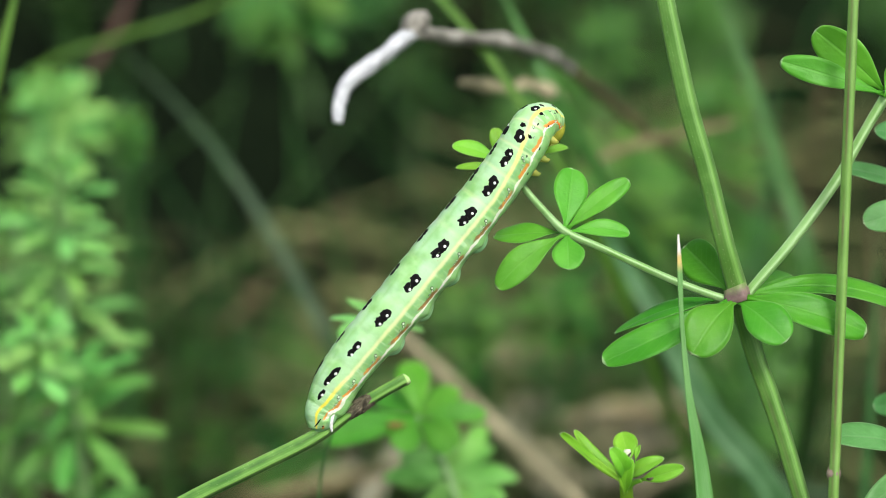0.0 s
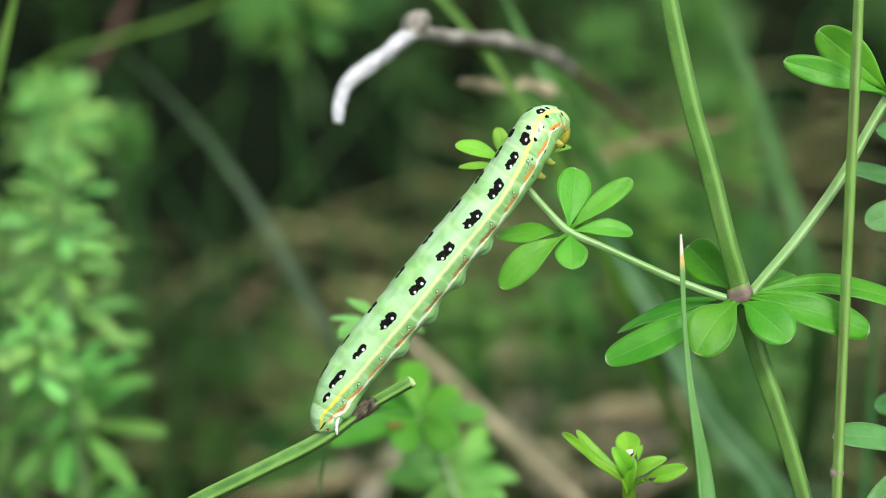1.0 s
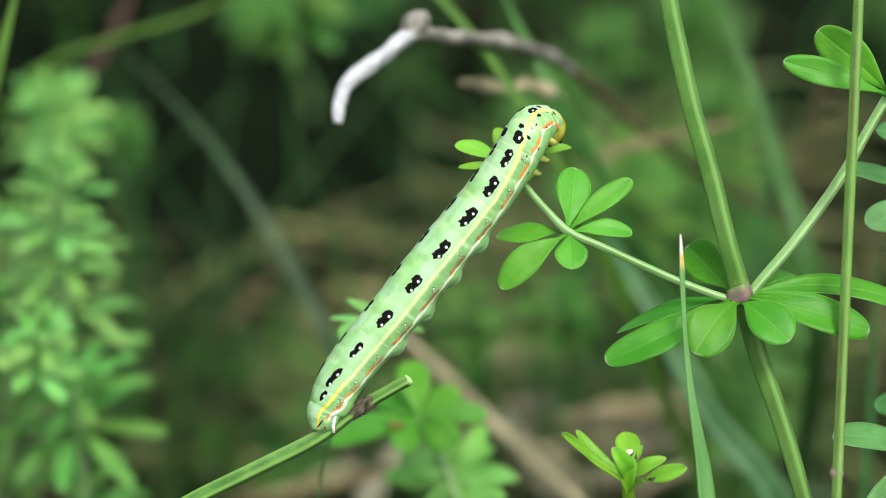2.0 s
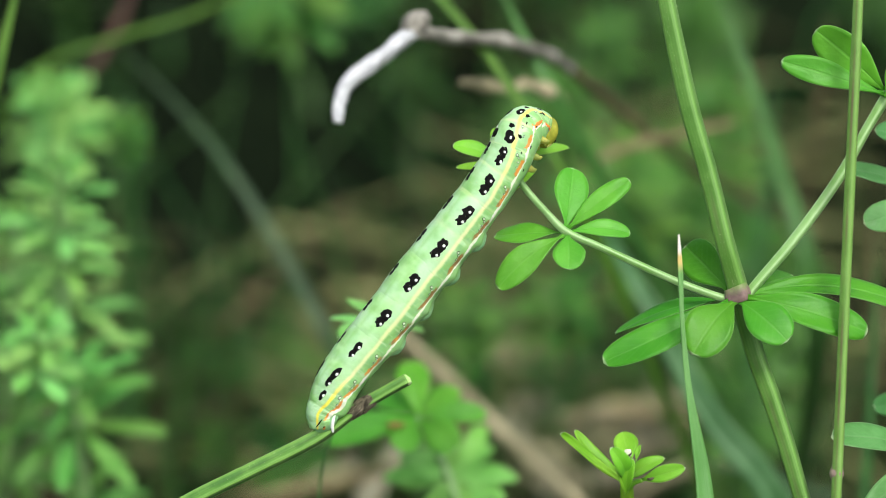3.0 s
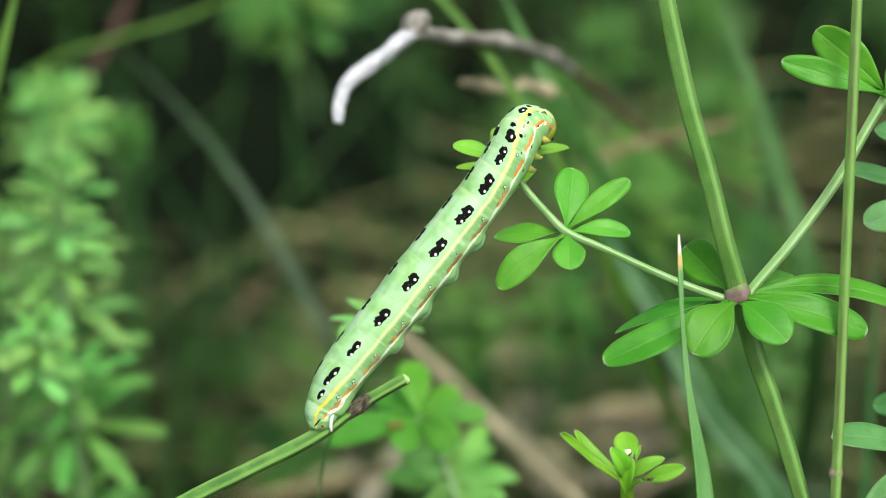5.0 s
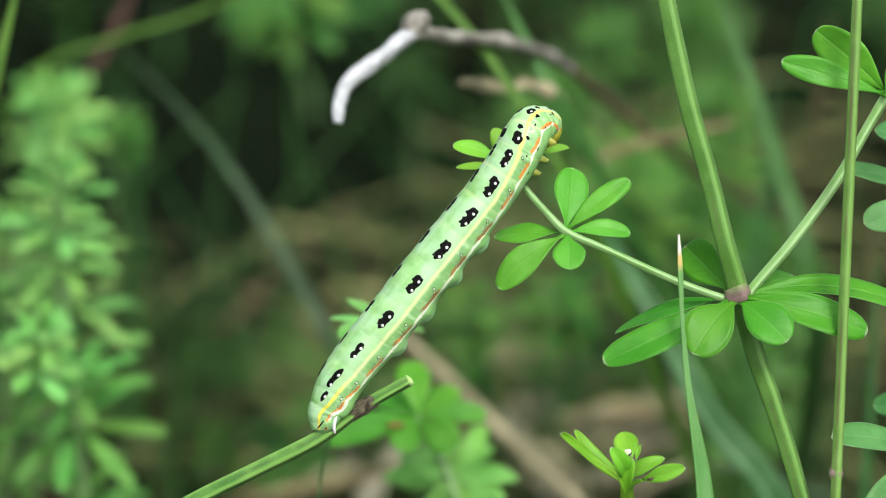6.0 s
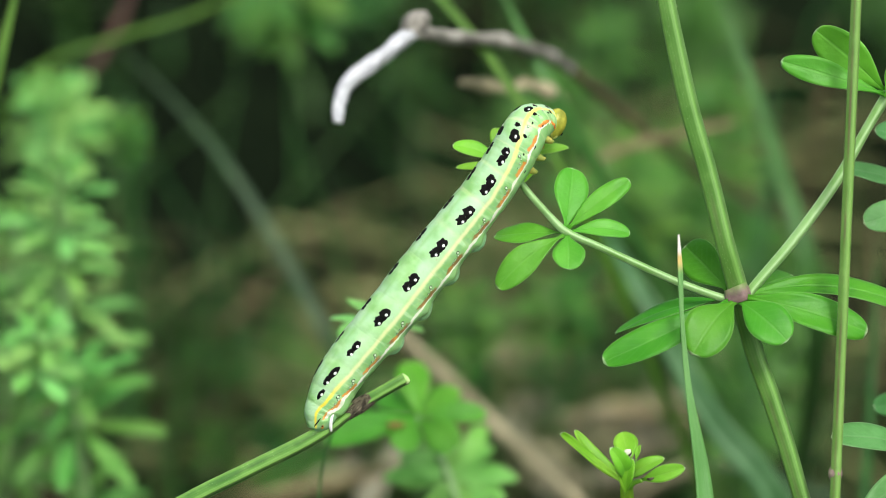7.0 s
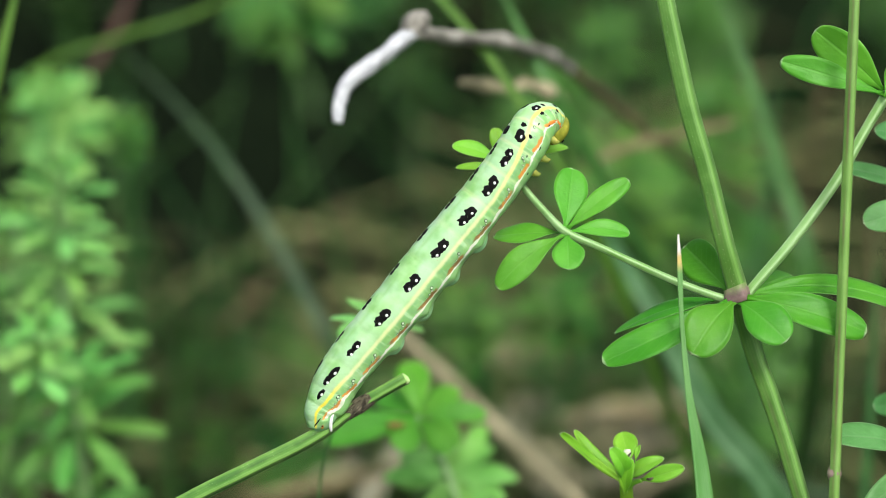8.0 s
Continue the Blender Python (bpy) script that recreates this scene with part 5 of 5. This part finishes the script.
def build_caterpillar():
    for k in range(11):
        # segment k is centred on spine point k + 2
        m = k + 2.0
        lo, hi = m - 0.5, m + 0.5
        if k == 0:
            lo = 0.0
        centre = skin(m, 0) * 0 + Vector(LINE[int(m * 40)][:3])
        seg = segment(lo, hi, centre, close_low=(k == 0))
        big = (0.75, 0.90, 0.80, 0.88, 0.88, 0.92, 0.96, 0.96, 0.84, 0.66, 0.6)[k]
        f = pace(m)
        far = 44 * min(max((m - 8.8) / 4.0, 0), 1) - 30  # the far row, which the twist brings round
        for side in (1, -1):
            size = big if side > 0 else 0.75 * big
            near = 39 - (3, 9, 8, 4, 1)[k] if side > 0 and k < 5 else 39 if side > 0 else -far
            # blotch of two ragged lobes with a white wart on each
            front = k > 8
            patch("black_spot", seg, centre, m + (-0.06 if k == 9 else 0.03 if front else 0.13 * size) * f, side * (near + (8 if front and side > 0 else 0)), (0.115 if k == 9 else 0.065 if front else 0.165 * size) * f, 15 if k == 9 else 12 if front else (11 if k < 3 else 14) * size, BLACK, 0.05, k * 7 + side, rough=0.10, lift=0.00004, points=44, legs=((-side * 1.9, .22), (-side * 0.6, .12)) if 2 < k < 9 else ())
            if front:
                patch("black_spot", seg, centre, m + (0.15 if k == 9 else 0.17) * f, side * (near + 7), (0.05 if k == 9 else 0.035) * f, 9, BLACK, 0, k * 9 + side, rough=0.2, lift=0.00004, points=16)
            if 0 < k < 9:
                patch("black_spot", seg, centre, m - 0.13 * size * f, side * (near - 1), 0.160 * size * f, (10 if k < 3 else 12.5) * size, BLACK, 0.1, k * 11 + side, rough=0.12, lift=0.00003, points=44, legs=((-side * 2.2, .32), (-side * 1.4, .22), (math.pi, .10)) if k > 2 else ())
        near = 39 - (3, 9, 8, 4, 1)[k] if k < 5 else 39
        if k < 9:
            patch("black_spot", seg, centre, m + 0.01 * f, near + 2, 0.13 * big * f, (5.0 if k < 3 else 9.5) * big, BLACK, 0, k * 5, rough=0.08, lift=0.000035)
        patch("white_dot", seg, centre, m + (0.13 * big if k < 9 else -0.07 if k == 9 else 0.02) * f, 51 if k > 8 else near + 4, 0.040 * f * (1 if k < 9 else .8 if k == 9 else .5), 3.6 if k < 9 else 3.2, WHITE, seed=k, lift=0.00006, dome=0.00006, points=12)
        if 0 < k < 9:
            patch("white_dot", seg, centre, m - 0.17 * big * f, near + 4, 0.038 * f, 3.4, WHITE, seed=k, lift=0.00006, dome=0.00006, points=12)
        patch("white_dot", seg, centre, m + 0.13 * big * f, far, 0.04 * f, 3.2, WHITE, seed=k, lift=0.00003, points=10)
        for j, (ds, da, r) in enumerate(((0.20, 78, 1.2), (0.15, 84, .9), (0.04, 86, .8), (-0.07, 88, .6))):
            da += -4 if k > 7 else 2
            if k > 8 and j not in (0, 2):
                continue
            r *= .7 if k > 8 else 1
            patch("wart_ring", seg, centre, m + ds * f, da, 0.040 * r * f, 3.4 * r, WART_RIM, seed=j, lift=0.00003, points=14)
            patch("wart", seg, centre, m + ds * f, da, 0.027 * r * f, 2.4 * r, WART, seed=j, lift=0.00005, dome=0.00003, points=12)
        if k >= 8:
            if k > 8:
                patch("black_dash", seg, centre, m + 0.02, 72, 0.030 * f, 6, BLACK, seed=k + 3, rough=.2)
            for ds, da, half in ((0.30, 82, 2.6), (0.20, 75, 1.8), (-0.05, 110, 2.4)):
                patch("black_dash", seg, centre, m + ds * f, da, 0.032 * f, half * .8, BLACK, seed=k + 5, rough=.25, points=14)
        bm, rng = bmesh.new(), random.Random(900 + k)
        for _ in range(12):
            s1, a1 = m + rng.uniform(-.35, .35), rng.choice((-40, -10, 38, 84, 110)) + rng.uniform(-8, 8)
            a, b = skin(s1, a1, -.00005), skin(s1 + rng.uniform(-.05, .12), a1 + rng.uniform(-4, 4), rng.uniform(.0003, .0007))
            mid = a.lerp(b, .5) + V((rng.gauss(0, .00005), 0, rng.gauss(0, .00005)))
            tube(bm, [a, mid, b], [.000010, .000008, .000004], steps=2, sides=4)
        part("setae", moved(bm, centre), HAIR, seg)
        if k in (3, 4, 5, 6):
            for side in (1, -1):
                proleg(seg, centre, m - 0.32, side * 132, 0.75)
        if k == 0:
            for side in (1, -1):
                proleg(seg, centre, 0.6, side * 128, 0.8)
            bm = tube(bmesh.new(), [(-0.0159, -0.0100, 0.1983), (-0.0162, -0.0103, 0.1974), (-0.0164, -0.0103, 0.1963), (-0.0163, -0.0103, 0.1952)], [.00014, .00024, .00028, .00016], sides=10)
            part("white_streak", moved(bm, centre), WHITE, seg, "white streak on the hind proleg")
            part("black_dash", moved(tube(bmesh.new(), [skin(0.15, 55, .00002), skin(0.42, 70, .00003), skin(0.75, 82, .00002)], [.00006, .00010, .00005], sides=6, wobble=.5), centre), BLACK, seg)
            patch("black_dash", seg, centre, 0.2, 92, 0.05, 4, BLACK, seed=62, rough=.3)
        if k in (8, 9, 10):
            for side in (1, -1):
                true_leg(seg, centre, m + (0.1 if k == 8 else -0.25), side * 158)


def proleg(seg, centre, s, angle, size=1.0):
    root, out = skin(s, angle, -0.0011), (skin(s, angle, 0.001) - skin(s, angle, 0)).normalized()
    along = (skin(s + .3, angle) - skin(s - .3, angle)).normalized()
    bm = bmesh.new()
    bmesh.ops.create_icosphere(bm, subdivisions=3, radius=1.0)
    third = out.cross(along)
    for v in bm.verts:
        x, y, z = v.co
        taper = 1 - 0.22 * max(z, 0)
        v.co = root + along * x * .0030 * size * taper + third * y * .0018 * size * taper + out * (z * .0023 * size)
        v.co += out * .00015 * noise.noise(v.co * 900)
    part("proleg", moved(bm, centre), PROLEG, seg, "pale green fleshy proleg")


def true_leg(seg, centre, s, angle):
    root, out = skin(s, angle, -0.0006), (skin(s, angle, 0.001) - skin(s, angle, 0)).normalized()
    fore = (skin(s + .3, angle) - skin(s, angle)).normalized()
    pts = [root, root + out * .0009, root + out * .0014 + fore * .0001, root + out * .0016 + fore * .0003, root + out * .0018 + fore * .0004]
    part("leg", moved(tube(bmesh.new(), pts, [.0007, .00052, .00038, .00022, .00006], sides=10, steps=4, wobble=.25), centre), LEG, seg, "short amber leg")


build_caterpillar()
FRONT = Vector(LINE[int(13.2 * 40)][:3])
segment(12.5, 14.0, FRONT, close_high=True)
patch("black_dash", segments[-1], FRONT, 13.1, 42, 0.10, 7, BLACK, seed=71, rough=.2)
# orange collar on the flank of the first ring
ORANGE = plain_material("orange_flank", (0.68, 0.19, 0.02), (0.82, 0.32, 0.05), 700, 0.4)
patch("orange_mark", segments[-1], FRONT, 13.15, 111, 0.50, 6, ORANGE, seed=72, rough=.4)
patch("orange_mark", segments[-2], centres[-2], 12.15, 107, 0.34, 5, ORANGE, seed=73, rough=.4)
patch("black_dash", segments[-1], FRONT, 13.0, 70, 0.08, 6, BLACK, seed=74, rough=.2)

HEAD_AT = Vector((0.0157, 0.0092, 0.2352))
bm = bmesh.new()
bmesh.ops.create_icosphere(bm, subdivisions=4, radius=1.0)
for v in bm.verts:
    x, y, z = v.co
    groove = 1 - 0.06 * math.exp(-(x / 0.10) ** 2) * (1 if z > -0.2 else 0)
    v.co = Vector((x * 0.92, y * 0.85, z * 1.28)) * groove * 0.0019
head = part("head", bm, HEAD, caterpillar, "olive yellow shiny head")
head.location = HEAD_AT - BASE
head_turn = pose(0, 0, 0, 0, 35, 30).to_quaternion()
for dx in (-1, 1):
    bm = bmesh.new()
    tube(bm, [V((dx * .0006, -.0009, -.0013)), V((dx * .0004, -.0011, -.0018)), V((dx * .0001, -.0011, -.0021))], [.0003, .00018, .00008], sides=8)
    part("mandible", bm, LEG, head)
    for e in range(3):
        bm = bmesh.new()
        bmesh.ops.create_icosphere(bm, subdivisions=1, radius=.00016, matrix=Matrix.Translation((dx * (.0014 + .0002 * e), -.0009 + .0003 * e, -.0008 - .0001 * e)))
        part("eye", bm, BLACK, head)

# ---- what moves ----
# sway of the cut stem in the breeze: seconds and a share of the stroke
STROKE = Vector((0.00083, -0.00016, -0.00043))
SWAY = [(0, 0), (.5, 0), (.65, 0), (.8, .4), (1, .9), (1.2, .4), (1.35, .1), (1.5, .3), (1.7, .5), (2.25, .1), (2.8, -.2), (3, .2), (3.25, 0), (3.5, 0), (3.7, 0), (4, -.35), (4.25, .1), (4.5, .5), (4.7, -.4),
        (5.2, .1), (5.8, .1), (6, .5), (6.25, -.4), (6.5, -.1), (6.75, .1), (7, -.1), (7.2, -.35), (7.5, .5), (7.75, .1), (8, -.1)]
# how far the front of the body is bent back: seconds and share
BEND = [(0, 0), (.5, .15), (1, -.03), (1.5, -.08), (1.7, 0), (2.8, 1), (3, 1), (4, 1), (4.5, .95), (6, .45), (6.5, .57), (7, .40), (7.5, 0), (8, -.1)]
# full bend of the rings, tail to front: shift in the plane of the view and turn in degrees
FULL = [(0.00000, 0.00000, -0.00000), (0.00000, 0.00000, -0.00000), (0.00000, 0.00000, -0.00000), (-0.00008, 0.00003, 0.00008), (-0.00025, 0.00006, 0.00016), (-0.00029, 0.00006, 0.00016), (-0.00050, 0.00009, 0.00023), (-0.00067, 0.00011, 0.00031), (-0.00092, 0.00014, 0.00039), (-0.00158, 0.00003, 0.00008), (-0.00191, -0.00011, -0.00031), (-0.00183, -0.00017, -0.00047), (-0.00150, -0.00014, -0.00039)]
TURN = (0, 0, 0, .5, 1, 1.5, 2, 3, 4, 6, 9, 11, 12)
# nodding of the head: shift at the same times
NOD_TIMES = (0, .5, 1, 1.5, 3, 3.5, 4, 4.5, 6, 6.5, 7, 7.5, 8)
NOD = [(0.00059, 0.00003, 0.00008), (0.00057, 0.00005, 0.00014), (0.00056, -0.00006, -0.00018), (0.00073, 0.00006, 0.00018), (0.00100, 0.00014, 0.00040), (0.00083, 0.00017, 0.00047), (0.00054, 0.00023, 0.00063), (0.00060, 0.00027, 0.00074), (0.00043, 0.00011, 0.00031), (0.00069, 0.00018, 0.00049), (0.00153, 0.00044, 0.00122), (0.00211, -0.00015, -0.00042), (0.00111, 0.00006, 0.00015)]


def at_time(t, rows):
    """Value between timed rows."""
    return float(np.interp(t, [r[0] for r in rows], [r[1] for r in rows]))


def motions():
    walk(cut, [(t, Matrix.Translation(Vector(ROOT6) + STROKE * a)) for t, a in SWAY])
    walk(caterpillar, [(t, Matrix.Translation(BASE + STROKE * a)) for t, a in SWAY])
    times = sorted({t for t, _ in BEND} | set(NOD_TIMES))
    for i, ob in enumerate(segments + [head]):
        rest = ob.location.copy()
        rows = []
        for t in times:
            bend = at_time(t, BEND)
            shift = Vector(FULL[i]) * bend
            turn = Matrix.Rotation(radians(TURN[i] * bend), 4, -AHEAD)
            if ob is head:
                shift += Vector([float(np.interp(t, NOD_TIMES, [d[c] for d in NOD])) for c in range(3)])
                turn = turn @ head_turn.to_matrix().to_4x4()
            rows.append((t, Matrix.Translation(rest + shift) @ turn))
        walk(ob, rows)
    breeze = ((0, 0), (.5, .2), (1, .9), (1.5, 1), (3, .2), (3.5, .2), (4, .2), (4.5, .2), (6, .2), (6.5, .15), (7, .15), (7.5, .15), (8, 0))
    for ob, root, dx, lean in ((plant, ROOT, .00032, .10), (tip_blade, ROOT4, .0003, .06), (young, ROOT5, .0004, 0), (edge, ROOT2, .0003, 0)):
        walk(ob, [(t, Matrix.Translation(Vector(root) + V((dx * b, 0, 0))) @ Matrix.Rotation(radians(lean * b * .5), 4, "Y")) for t, b in breeze])
    lean3 = ((0, 0), (.5, .6), (1, 1), (1.5, 1), (3, .9), (3.5, .9), (4, .85), (4.5, .7), (6, .7), (6.5, .6), (7, .5), (7.5, .3), (8, .2))
    walk(culm, [(t, Matrix.Translation(Vector(ROOT3) + V((-.0004 * a, 0, 0))) @ Matrix.Rotation(radians(.26 * a), 4, "Y")) for t, a in lean3])


motions()
